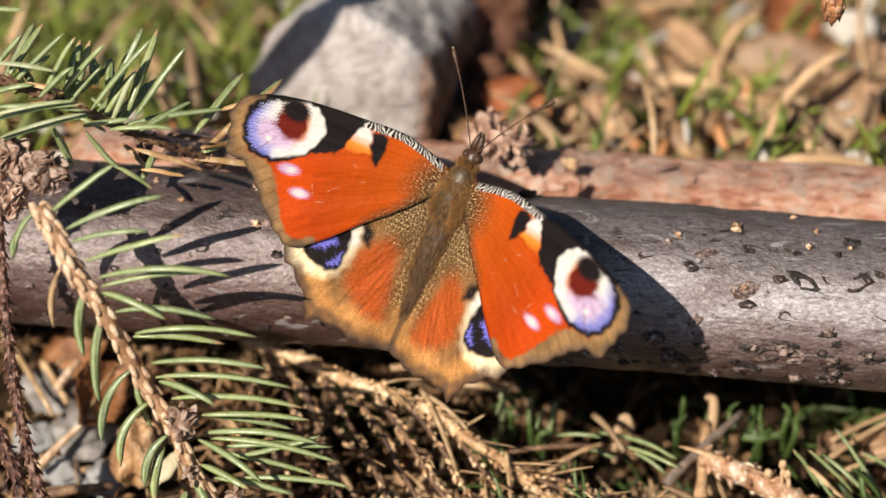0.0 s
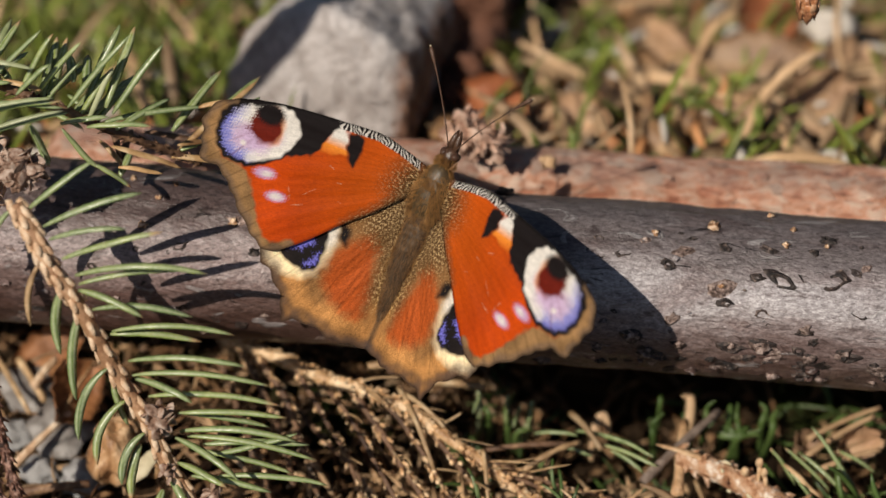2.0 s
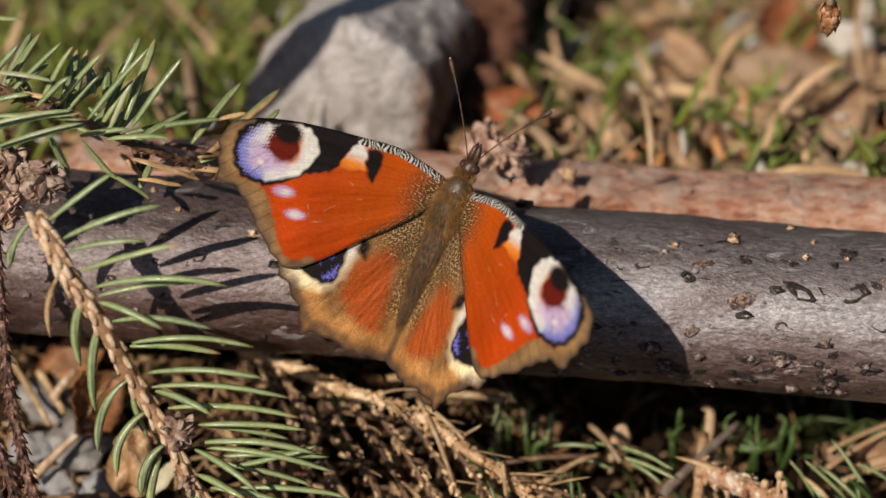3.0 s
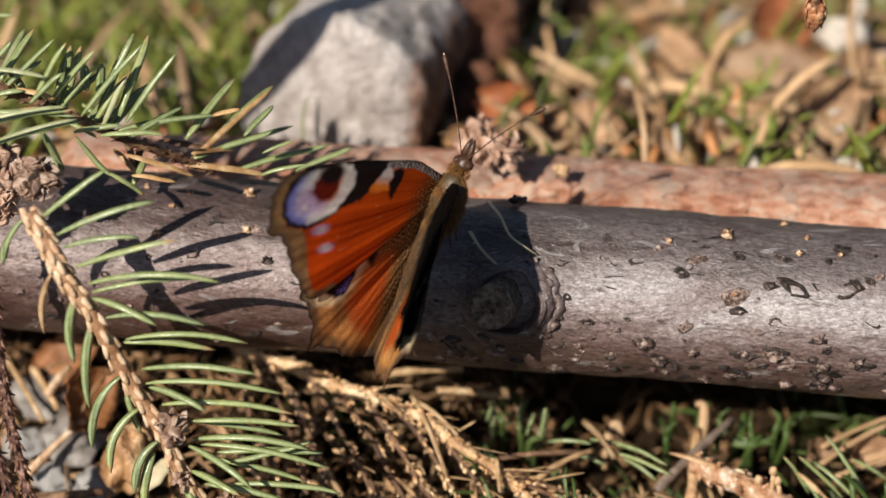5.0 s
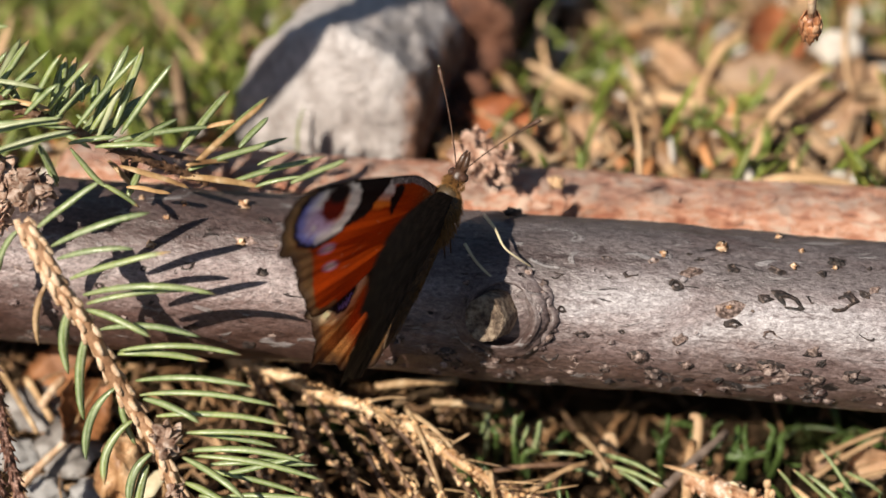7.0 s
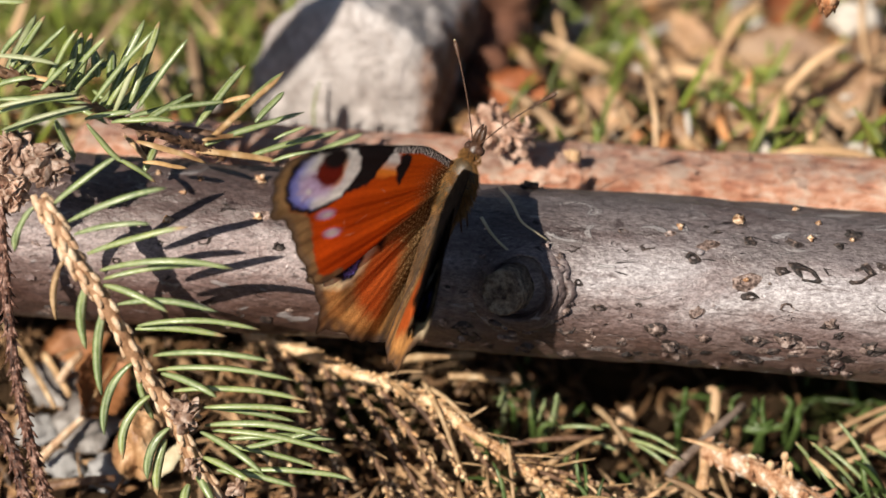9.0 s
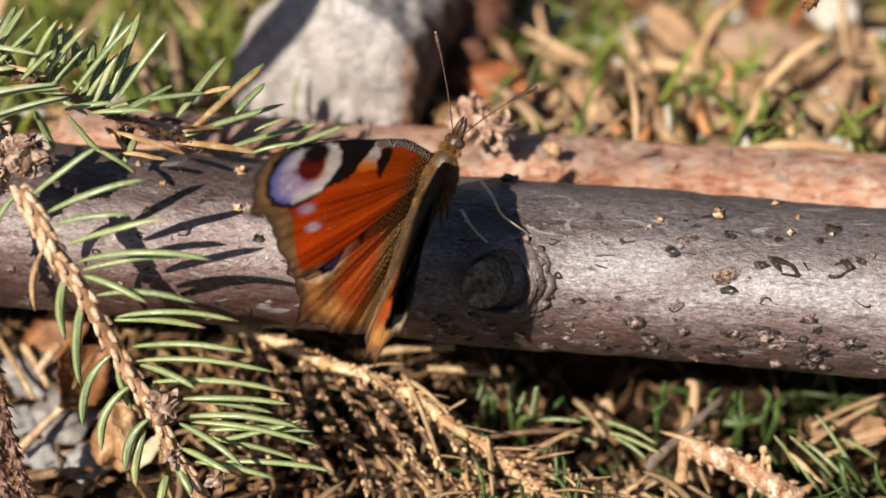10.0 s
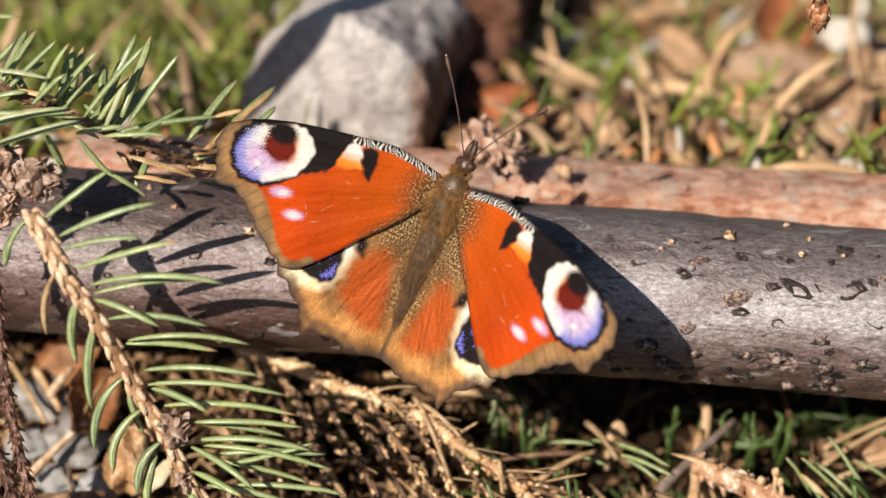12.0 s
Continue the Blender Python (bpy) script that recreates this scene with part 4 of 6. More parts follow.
        bit("club_tip", Build().lump(end + Vector((s * 0.05, 0.08, 0)), (0.14, 0.14, 0.14), 2, 5, 7, 0.05), M_FIBRE, an, "pale antenna tip")
    inverse = ob.matrix_world.inverted()
    for s, y0, spread, ahead in ((-1, -3.5, 1.4, -1.5), (1, -3.5, 0.6, -2.5), (-1, -5.0, 1.8, -3.5), (1, -5.0, 0.6, -4.0)):
        hip = Vector((s * 0.9, y0, -1.8))
        knee = hip + Vector((s * spread * 0.6, ahead * 0.4, -0.6))
        down = ob.matrix_world @ (knee * MM) / MM
        rel = down - LOG_C
        axial = rel.dot(LOG_DIR)
        radial = (rel - axial * LOG_DIR).normalized()
        foot = inverse @ ((LOG_C + axial * LOG_DIR + radial * (LOG_R - 0.1)) * MM) / MM
        bit("leg", Build().tube([hip, knee, foot, foot + (foot - knee) * 0.03 + Vector((s * 0.5, ahead * 0.15, 0))], (0.28, 0.2, 0.13, 0.08), 6), M_CHITIN)
    wings = {}
    for s, side in ((-1, "left"), (1, "right")):
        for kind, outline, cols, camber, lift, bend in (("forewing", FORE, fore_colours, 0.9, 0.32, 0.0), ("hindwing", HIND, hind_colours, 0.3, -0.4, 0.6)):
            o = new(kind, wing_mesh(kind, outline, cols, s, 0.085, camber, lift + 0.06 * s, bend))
            o.parent = ob
            tagged(o, "rust-red forewing with a white and lilac eyespot" if kind == "forewing" else "brown-edged hindwing with a blue eyespot")
            wings[s, kind] = o
    return ob, wings


butterfly, wings = make_butterfly()

# ---- the living spruce twig over the branch ----
def needle(parent, a, b, bow=0.0, mat=None, width=0.5, side=0.0):
    """One needle: four-sided, tapered, bowed upwards by bow and sideways by side."""
    a, b = Vector(a), Vector(b)
    across = (b - a).cross(Vector((0, 0, 1))).normalized()
    kink = Vector((a.x * 0.37, a.y * 0.41, b.x * 0.29))
    pts = curve(a, b, Vector((0, 0, bow)) + across * side, 11)
    pts = [p + 0.22 * noise.noise_vector(kink + Vector((0, 0, i * 0.23))) * (i / 11) for i, p in enumerate(pts)]
    taper = (0.42, 0.72, 0.88, 0.97, 1.02, 1.03, 1.0, 0.97, 0.93, 0.85, 0.64, 0.12)
    q = Build().tube(pts, [width * k * (1 + 0.07 * noise.noise(kink + Vector((i * 0.6, 0, 0)))) for i, k in enumerate(taper)], 8, 0.66)
    for n, p in enumerate(pts):
        for k in range(8):
            if k % 2:
                q.v[n * 8 + k] = p + (q.v[n * 8 + k] - p) * 0.66
            q.bands.append((1.0 if k % 2 else 0.0, n / 11))
    return part("needle", q, mat or M_NEEDLE, parent)


def pegged_stem(parent, pts, r0, r1, mat, pegs, seed, name="stem", core=None):
    """A woody stem with the spiral of little pegs that needles leave behind."""
    rnd = random.Random(seed)
    path = smooth_path(pts, 10)
    b = Build()
    n = len(path)
    b.tube(path, [(r0 + (r1 - r0) * i / n) * (1 + 0.12 * noise.noise(Vector((i * 0.7, seed, 0)))) for i in range(n)], 10)
    stem = part(name, b, core or mat, parent)
    pegs_built = Build()
    for k in range(pegs):
        s = (k + rnd.random()) / pegs * (n - 1.01)
        i = int(s)
        p = path[i].lerp(path[i + 1], s - i)
        d = (path[i + 1] - path[i]).normalized()
        a = d.orthogonal().normalized()
        out = Matrix.Rotation(k * 2.4, 3, d) @ a
        r = r0 + (r1 - r0) * s / n
        if mat is M_TWIG:
            pegs_built.tube([p + out * r * 0.55 - d * 1.1, p + out * r * 0.85 - d * 0.2, p + out * r * 1.08 + d * 0.6, p + out * r * 1.32 + d * 0.95], (0.42 * r, 0.5 * r, 0.4 * r, 0.16 * r), 6)
        else:
            pegs_built.tube([p + out * r * 0.6 - d * 0.4, p + out * r * 1.15 + d * 0.2, p + out * r * rnd.uniform(1.5, 2.1) + d * rnd.uniform(0.5, 0.9)], (0.42 * r, 0.32 * r, 0.1 * r), 6)
    tagged(part("needle_peg", pegs_built, mat, parent), kind="stuff")
    return stem


def spruce_twig(name, label, stem, r0, r1, mat, pegs, seed):
    ob = thing(name, stem[-1], label, "twig")
    pegged_stem(ob, stem, r0, r1, mat, pegs, seed, core=M_TWIGCORE if mat is M_TWIG else None)
    return ob


def bract_cluster(parent, centre, size, count, seed, name="bud_whorl", mat=None):
    """A whorl of dry curled scales."""
    rnd = random.Random(seed)
    b = Build()
    c = Vector(centre)
    b.lump(c, (size * 0.5,) * 3, seed, 6, 9, 0.5)
    for _ in range(count):
        d = Vector((rnd.gauss(0, 1), rnd.gauss(0, 1), rnd.gauss(0.2, 1))).normalized()
        e = Matrix.Rotation(rnd.uniform(0, 6.28), 3, d) @ d.orthogonal().normalized()
        l = size * rnd.uniform(0.3, 0.62)
        p = c + d * size * rnd.uniform(0.3, 0.62)
        turn = rnd.uniform(0.5, 1.6)
        pts = [p + e * l * math.sin(turn * k) + d * l * (0.9 * k - 0.5 * (1 - math.cos(turn * k))) for k in (-0.3, 0.1, 0.5, 0.9, 1.3)]
        w = l * rnd.uniform(0.8, 1.3)
        b.tube(pts, (w * 0.2, w * 0.46, w * 0.52, w * 0.36, w * 0.06), 7, 0.14, d.cross(e) + 0.6 * d if rnd.random() < 0.4 else d)
    return part(name, b, mat or M_SCALE, parent, "dry curled bud scales" if name == "bud_whorl" else "pale curled shreds of torn bark")


fresh_twig = spruce_twig("spruce_twig", "green spruce twig with pegged tan bark leaning on the branch",
                         [(-51.9, -7.7, 41.1), (-49.6, -10.6, 38.5), (-47.6, -13.2, 35.1), (-44.3, -15.4, 30.3), (-40.3, -18.7, 21.6), (-36.3, -21.9, 14.9), (-33.8, -24.6, 9.1), (-30.3, -27.6, 3.0), (-26.0, -31.5, -8.0), (-22.5, -34.5, -14.0)], 1.1, 0.9, M_TWIG, 120, 1)
RIGHT_ROW = [  # root, tip, bow
    ((-50.2, -8.1, 40.8), (-41.9, -4.3, 45.6), 0.3), ((-48.3, -9.8, 39.3), (-35.5, -7.9, 43.6), 0.8), ((-47.6, -11.0, 38.1), (-37.6, -11.3, 40.5), 0.7), ((-45.9, -12.8, 36.4), (-32.8, -12.3, 41.0), 0.5),
    ((-44.4, -13.5, 34.0), (-27.2, -15.4, 36.4), 1.6), ((-44.0, -14.2, 33.1), (-30.0, -13.1, 34.5), 0.9), ((-44.0, -14.7, 32.5), (-35.5, -19.0, 32.0), 0.8), ((-42.4, -15.7, 29.8), (-29.3, -17.0, 29.8), 1.4),
    ((-40.0, -16.9, 26.9), (-24.0, -17.9, 27.3), 1.5), ((-40.4, -16.5, 25.8), (-28.6, -16.5, 24.3), 0.8), ((-38.2, -18.2, 22.4), (-22.8, -20.6, 24.1), 1.2), ((-37.7, -19.4, 20.9), (-19.6, -21.6, 21.3), 1.5),
    ((-37.2, -19.7, 20.5), (-29.6, -24.4, 21.4), 0.8),
]
RIGHT_LOW = [
    ((-35.7, -20.6, 18.0), (-18.3, -22.2, 17.9), 1.4), ((-32.0, -21.7, 15.8), (-17.6, -22.7, 16.1), 0.8), ((-31.8, -22.8, 13.4), (-16.2, -25.1, 14.0), 1.4), ((-30.9, -22.7, 12.2), (-13.8, -25.7, 10.8), 1.2),
    ((-32.4, -23.4, 12.8), (-23.8, -30.0, 12.3), 0.9), ((-32.2, -24.7, 9.0), (-25.7, -29.0, 9.1), 0.6), ((-26.8, -25.4, 7.0), (-12.2, -27.0, 6.9), 1.0), ((-27.0, -23.8, 9.8), (-16.3, -23.7, 13.9), -0.3), ((-28.9, -22.9, 10.6), (-14.6, -23.0, 10.5), 0.8),
    ((-31.9, -20.4, 14.2), (-20.0, -20.6, 11.3), 0.6), ((-30.6, -24.8, 6.2), (-20.0, -27.0, 5.5), 0.6), ((-33.2, -25.6, 6.8), (-30.9, -29.9, 5.6), 0.4), ((-29.9, -22.2, 8.5), (-17.0, -24.0, 5.6), 0.6),
]
LEFT_ROW = [
    ((-52.8, -7.6, 39.8), (-55.8, -10.6, 34.4), 0.8), ((-46.2, -13.8, 32.1), (-46.8, -18.9, 24.5), 0.9), ((-43.9, -14.9, 29.3), (-45.0, -22.3, 19.3), 1.0), ((-40.8, -19.4, 22.4), (-44.8, -25.6, 14.9), 1.6),
    ((-38.7, -21.0, 17.7), (-42.5, -27.4, 11.9), 1.6), ((-36.4, -23.6, 14.0), (-39.3, -28.7, 9.4), 1.2), ((-40.4, -18.7, 18.7), (-38.8, -21.6, 13.1), 0.4), ((-37.0, -24.1, 12.2), (-38.1, -29.7, 7.2), 0.6), ((-34.2, -27.4, 6.6), (-34.9, -31.3, 4.4), 0.3),
]
for k, (a, b, bow) in enumerate(RIGHT_ROW + RIGHT_LOW):
    needle(fresh_twig, a, b, bow, width=0.66 + 0.06 * math.sin(k * 2.2))
for k, (a, b, bow) in enumerate(LEFT_ROW):
    needle(fresh_twig, a, b, bow * 0.4, width=0.64, side=bow * 0.9)
needle(fresh_twig, (-48.9, -12.3, 35.3), (-50.5, -17.0, 28.3), 0.4, M_DEADNEEDLE, 0.45, 0.9)
bract_cluster(fresh_twig, (-34.1, -23.0, 16.2), 2.7, 34, 3)
bract_cluster(fresh_twig, (-33.6, -25.9, 8.6), 1.6, 18, 4)
bract_cluster(fresh_twig, (-27.6, -26.7, 4.5), 1.9, 18, 5)

# ---- the twig that reaches in above it ----
reaching_twig = spruce_twig("spruce_twig", "spruce twig with mixed green and yellowing needles across the branch",
                            [(-30.0, 10.5, 30.0), (-34.7, 9.8, 33.4), (-40.4, 8.6, 37.6), (-46.9, 9.3, 41.0), (-52.7, 10.4, 43.3), (-58.5, 11.3, 45.5), (-64.5, 12.6, 46.6)], 0.5, 0.75, M_DARKTWIG, 90, 2)
UPRIGHT = [
    ((-58.7, 12.0, 47.4), (-55.3, 13.5, 51.4), 0.2), ((-52.7, 10.1, 44.4), (-48.2, 13.4, 51.3), 0.3), ((-50.7, 9.6, 43.9), (-44.3, 11.9, 51.4), 0.3), ((-49.1, 10.0, 42.9), (-48.4, 17.4, 46.9), 0.2), ((-46.7, 9.0, 42.0), (-38.3, 13.9, 50.5), 0.4),
    ((-44.6, 10.0, 41.6), (-39.8, 17.2, 49.4), 0.3), ((-41.8, 9.7, 41.3), (-38.0, 18.4, 47.8), 0.2), ((-40.9, 9.1, 40.8), (-34.0, 14.6, 48.4), 0.3), ((-46.4, 13.7, 42.2), (-47.0, 17.9, 43.3), 0.1), ((-44.7, 13.1, 41.7), (-44.7, 17.8, 43.2), 0.1), ((-33.6, 11.6, 35.0), (-27.2, 20.0, 38.4), 0.2),
    ((-54.5, 12.9, 42.9), (-57.7, 16.6, 44.8), 0.2), ((-30.3, 12.8, 33.4), (-22.1, 21.4, 35.7), 0.2),
]
LEVEL = [
    ((-58.9, 7.2, 44.4), (-46.8, 6.1, 44.8), 0.5), ((-59.1, 5.8, 43.2), (-46.8, 6.2, 46.2), 0.6), ((-57.6, 3.3, 42.3), (-45.9, 4.3, 45.8), 0.5), ((-53.0, 8.1, 45.3), (-48.4, 9.7, 49.4), 0.2), ((-59.1, 9.2, 44.9), (-53.7, 9.4, 46.4), 0.4), ((-47.5, 6.7, 41.3), (-41.1, 6.6, 42.6), 0.3), ((-44.0, 6.4, 41.0), (-35.5, 5.8, 41.8), 0.4),
    ((-42.8, 9.6, 38.5), (-29.2, 14.1, 37.2), 0.6), ((-33.1, 10.3, 32.4), (-19.2, 16.5, 32.6), 0.4), ((-27.3, 10.5, 30.0), (-14.2, 16.0, 29.5), 0.4), ((-19.0, 13.3, 27.1), (-11.3, 17.2, 27.8), 0.2), ((-51.3, 5.8, 41.8), (-49.1, 4.4, 36.5), -0.5), ((-63.3, 28.4, 42.0), (-57.5, 28.5, 42.1), 0.3),
]
for a, b, bow in UPRIGHT + LEVEL:
    needle(reaching_twig, a, b, bow, width=0.64)
needle(reaching_twig, (-47.3, 6.2, 40.9), (-42.7, 3.7, 35.9), -0.5, width=0.6)
needle(reaching_twig, (-43.3, 4.1, 36.3), (-38.7, 3.2, 32.8), 0.4, width=0.6)
needle(reaching_twig, (-59.1, 10.7, 49.0), (-50.6, 9.1, 48.9), 0.5, M_PALE, 0.55)
needle(reaching_twig, (-58.9, 4.9, 45.1), (-47.7, 5.7, 47.1), 0.4, M_PALE, 0.5)
needle(reaching_twig, (-57.8, 2.8, 43.2), (-46.3, 3.8, 46.7), 0.4, M_PALE, 0.45)
for a, b, w in (((-41.0, 5.9, 37.9), (-31.9, 5.1, 34.5), 0.5), ((-55.0, 10.2, 45.8), (-49.8, 9.2, 44.9), 0.45), ((-33.7, 9.6, 31.8), (-22.3, 20.4, 36.1), 0.5), ((-32.8, 10.2, 33.7), (-27.2, 12.7, 31.9), 0.45), ((-33.7, 9.8, 32.0), (-22.6, 10.8, 28.8), 0.6), ((-40.5, 5.9, 33.9), (-34.5, 5.9, 32.5), 0.4)):
    needle(reaching_twig, a, b, 0.3, M_TANNEEDLE, w * 1.3)
for a, b, w, mat in (
    ((-25.5, 10.6, 36.7), (-21.7, 15.1, 38.0), 0.55, M_NEEDLE), ((-23.2, 11.0, 33.0), (-18.9, 12.2, 34.1), 0.4, M_NEEDLE), ((-23.5, 8.8, 31.0), (-17.1, 9.2, 32.7), 0.5, M_NEEDLE),
    ((-58.3, 11.4, 40.0), (-49.3, 12.2, 40.7), 0.65, M_TANNEEDLE), ((-55.7, 15.3, 40.8), (-51.2, 14.4, 40.0), 0.6, M_TANNEEDLE), ((-29.7, 11.9, 39.2), (-25.8, 12.5, 39.7), 0.55, M_TANNEEDLE),
    ((-40.8, 7.8, 30.0), (-39.3, 11.7, 30.9), 0.55, M_NEEDLE), ((-43.7, 12.8, 31.9), (-40.4, 9.6, 30.3), 0.5, M_TANNEEDLE), ((-42.4, 15.6, 31.7), (-40.8, 10.9, 30.2), 0.5, M_DARKTWIG),
    ((-39.7, 16.1, 30.8), (-41.1, 11.0, 28.9), 0.5, M_DARKTWIG), ((-50.3, 15.7, 34.5), (-46.1, 14.0, 32.9), 0.6, M_NEEDLE), ((-48.3, 18.9, 34.6), (-44.0, 16.0, 32.0), 0.55, M_NEEDLE),
    ((-37.9, 15.8, 30.6), (-28.9, 14.5, 29.4), 0.7, M_DARKTWIG), ((-53.8, 17.2, 30.4), (-50.6, 10.2, 29.4), 0.6, M_NEEDLE),
):
    needle(reaching_twig, a, b, 0.3, mat, w)
bush = random.Random(77)
for k in range(15):
    f = bush.random()
    root = Vector((-60.2, 11.5, 44.3)).lerp(Vector((-40.2, 8.2, 38.6)), f)
    tip = root + Vector((bush.uniform(1.5, 6.5), bush.uniform(2, 8), bush.uniform(-1, 7))).normalized() * bush.uniform(7.5, 11.5)
    needle(reaching_twig, root, tip, 0.3, M_NEEDLE if k % 5 else M_PALE, 0.6)
bract_cluster(reaching_twig, (-52.3, 0.8, 38.7), 3.2, 70, 8)
bract_cluster(reaching_twig, (-56.7, 2.7, 39.1), 3.2, 70, 9)
bract_cluster(reaching_twig, (-57.0, -0.3, 35.0), 2.8, 60, 10)

# ---- the rusty dead stem beside it ----
spruce_twig("dead_twig", "rusty bare spruce twig with needle pegs", [(-58.8, 0.1, 36.7), (-58.6, -5.2, 29.3), (-58.0, -12.2, 20.2), (-57.0, -17.7, 12.6), (-55.4, -22.7, 5.4), (-53.5, -27.2, 0.0), (-50.0, -33.0, -14.0)], 0.65, 0.75, M_RUSTYTWIG, 150, 5)
spruce_twig("dead_twig", "reddish bare spruce twig with needle pegs", [(-62.3, -17.2, 14.4), (-59.4, -20.7, 9.9), (-57.3, -24.4, 5.2), (-56.0, -28.4, 0.3), (-53.0, -36.0, -14.0)], 0.75, 0.8, M_RUSTYTWIG, 80, 6)

# ---- dry spruce sprays under the branch ----
def dry_spray(label, stem, r, pegs, seed, needles=0, mat=None, size=1.0):
    """A dead twig whose broken pegs and few last needles stand in loose spirals."""
    rnd = random.Random(seed)
    ob = thing("dead_twig", stem[-1], label, "twig", "dry spruce sprays")
    path = smooth_path(stem, 8)
    n = len(path)
    path = [p + 0.5 * noise.noise_vector(p / 6) for p in path]
    part("stem", Build().tube(path, [r * (1.1 - 0.4 * i / n) * rnd.uniform(0.82, 1.18) for i in range(n)], 8), mat or M_DARKTWIG, ob)
    b = Build()
    for k in range(pegs):
        s = rnd.random() * (n - 1.01)
        i = int(s)
        p = path[i].lerp(path[i + 1], s - i)
        d = (path[i + 1] - path[i]).normalized()
        out = Matrix.Rotation(rnd.uniform(0, 6.283), 3, d) @ d.orthogonal().normalized()
        if out.z < -0.5:
            continue
        l, w = rnd.uniform(0.25, 0.95) * size, rnd.choice((0.16, 0.2, 0.25, 0.34)) * size
        q = p + out * r * 0.8
        lean = rnd.uniform(0.3, 1.2)
        b.tube([q - d * 0.2, q + out * 0.4 * l + d * 0.4 * l * lean, q + out * 0.65 * l + d * l * lean], (w * 0.8, w * 1.1, w * rnd.uniform(0.3, 0.9)), 5)
    tagged(part("needle_peg", b, M_DRYPEG, ob, "tan stubs of shed needles"), kind="stuff")
    for k in range(needles):
        i = rnd.randrange(1, n - 1)
        d = (path[i] - path[i - 1]).normalized()
        out = Matrix.Rotation(rnd.uniform(-1.4, 1.4), 3, d) @ Vector((0, -0.35, 0.9)).normalized()
        tip = path[i] + (d * rnd.uniform(0.3, 1.0) + out * rnd.uniform(0.1, 0.5)).normalized() * rnd.uniform(4, 9)
        tip.z = max(tip.z, 1.0)
        needle(ob, path[i], tip, rnd.uniform(-0.4, 0.8), M_DEADNEEDLE, rnd.uniform(0.2, 0.34), rnd.uniform(-0.5, 0.5))
    return ob


dry_spray("dead brown spruce twig with stubs of needles, in the litter", [(-28.3, 8.3, -4.3), (-19.8, 1.4, -1.2), (-11.6, -3.6, -0.2), (-3.5, -7.1, -0.2), (3.6, -11.5, -2.3), (11.6, -16.6, -5.4), (17.8, -20.9, -7.5)], 0.95, 300, 11, 14, M_DRYPEG, 1.15)
for k, (a, b, c) in enumerate([
    ((-23.1, 2.4, -2.3), (-18.0, -5.6, -5.4), (-13.8, -19.9, -7.5)), ((-18.1, -0.1, -1.2), (-12.7, -8.4, -4.3), (-7.4, -19.9, -7.5)), ((-14.4, -1.5, -1.2), (-8.2, -11.2, -3.3), (-2.7, -20.4, -7.5)), ((-9.9, -3.7, -1.2), (-3.9, -13.2, -3.3), (1.3, -19.9, -7.5)),
    ((-5.1, -6.0, -1.2), (0.5, -14.2, -3.3), (4.8, -19.9, -7.5)), ((-0.7, -7.4, -2.3), (5.2, -15.3, -4.3), (9.6, -20.1, -8.5)), ((-25.7, 5.1, -4.3), (-21.6, -1.8, -7.5), (-17.8, -15.2, -8.5)), ((4.5, -12.2, -3.3), (14.0, -15.6, -5.4), (26.6, -18.5, -7.5)), ((10.0, -15.3, -4.3), (17.8, -17.7, -6.4), (28.9, -20.1, -8.5)), ((-29.2, 5.8, -6.4), (-24.7, -5.1, -8.5), (-20.9, -18.4, -9.6)),
    ((-20.0, 1.1, -8.5), (-9.9, -12.2, -8.5), (-5.0, -21.3, -9.6)), ((-7.6, -3.9, -7.5), (-0.3, -16.2, -8.5), (3.6, -22.2, -9.6)),
]):
    dry_spray("thin dead spruce side twig with tan needle stubs", [a, b, c], 0.42 if k % 3 else 0.55, 54, 20 + k, 2 if k % 2 else 1)

# ---- single sticks, stones and husks ----
def stick(a, b, r0, r1, mat, label, bow=0.0, sides=8, name="stick", seed=0):
    pts = curve(a, b, (0, 0, bow), 10)
    rnd = random.Random(seed)
    b_ = Build().tube(pts, [(r0 + (r1 - r0) * i / 10) * rnd.uniform(0.88, 1.12) for i in range(11)], sides)
    return single(name, b_, mat, a, label, "stick", "loose sticks")


stick((31.3, -15.6, -7.5), (42.8, -3.9, -6.4), 0.75, 0.6, M_GREYSTICK, "thin grey-brown stick on the litter", 0.5, seed=1)
stick((35.9, -18.7, -6.4), (37.9, -4.9, -7.5), 0.85, 0.75, M_HUSK, "short orange-tan stick in the litter", 0.3, seed=2)
stick((14.3, -16.2, -4.3), (22.4, -11.8, -3.3), 0.5, 0.4, M_DEADNEEDLE, "flat dry grass stalk on the litter", 1.0, seed=3)
stick((9.3, -11.6, -5.4), (22.1, -10.6, -5.4), 0.45, 0.4, M_DARKTWIG, "dark thin stick on the litter", 0.6, seed=4)
stick((-57.9, -12.7, -8.5), (-50.1, -4.2, -6.4), 0.6, 0.5, M_TWIG, "short tan stick on the pebbles", 0.5, seed=5)
stick((-58.7, 6.6, -7.5), (-54.4, -0.4, -8.5), 0.6, 0.5, M_DEADNEEDLE, "dry stalk beside the twig", 0.4, seed=6)
stick((-57.5, -17.2, -8.5), (-46.4, -16.0, -7.5), 0.8, 0.6, M_DARKTWIG, "dark short stick on the soil", 0.4, seed=7)
stick((-56.1, 1.3, -7.5), (-53.1, 5.8, -6.4), 0.7, 0.6, M_TWIG, "rusty short stick on the soil", 0.4, seed=8)
stick((0.5, 0.7, -5.4), (9.5, 0.5, -6.4), 0.6, 0.5, M_DEADNEEDLE, "dry stalk beneath the butterfly", 0.4, seed=9)

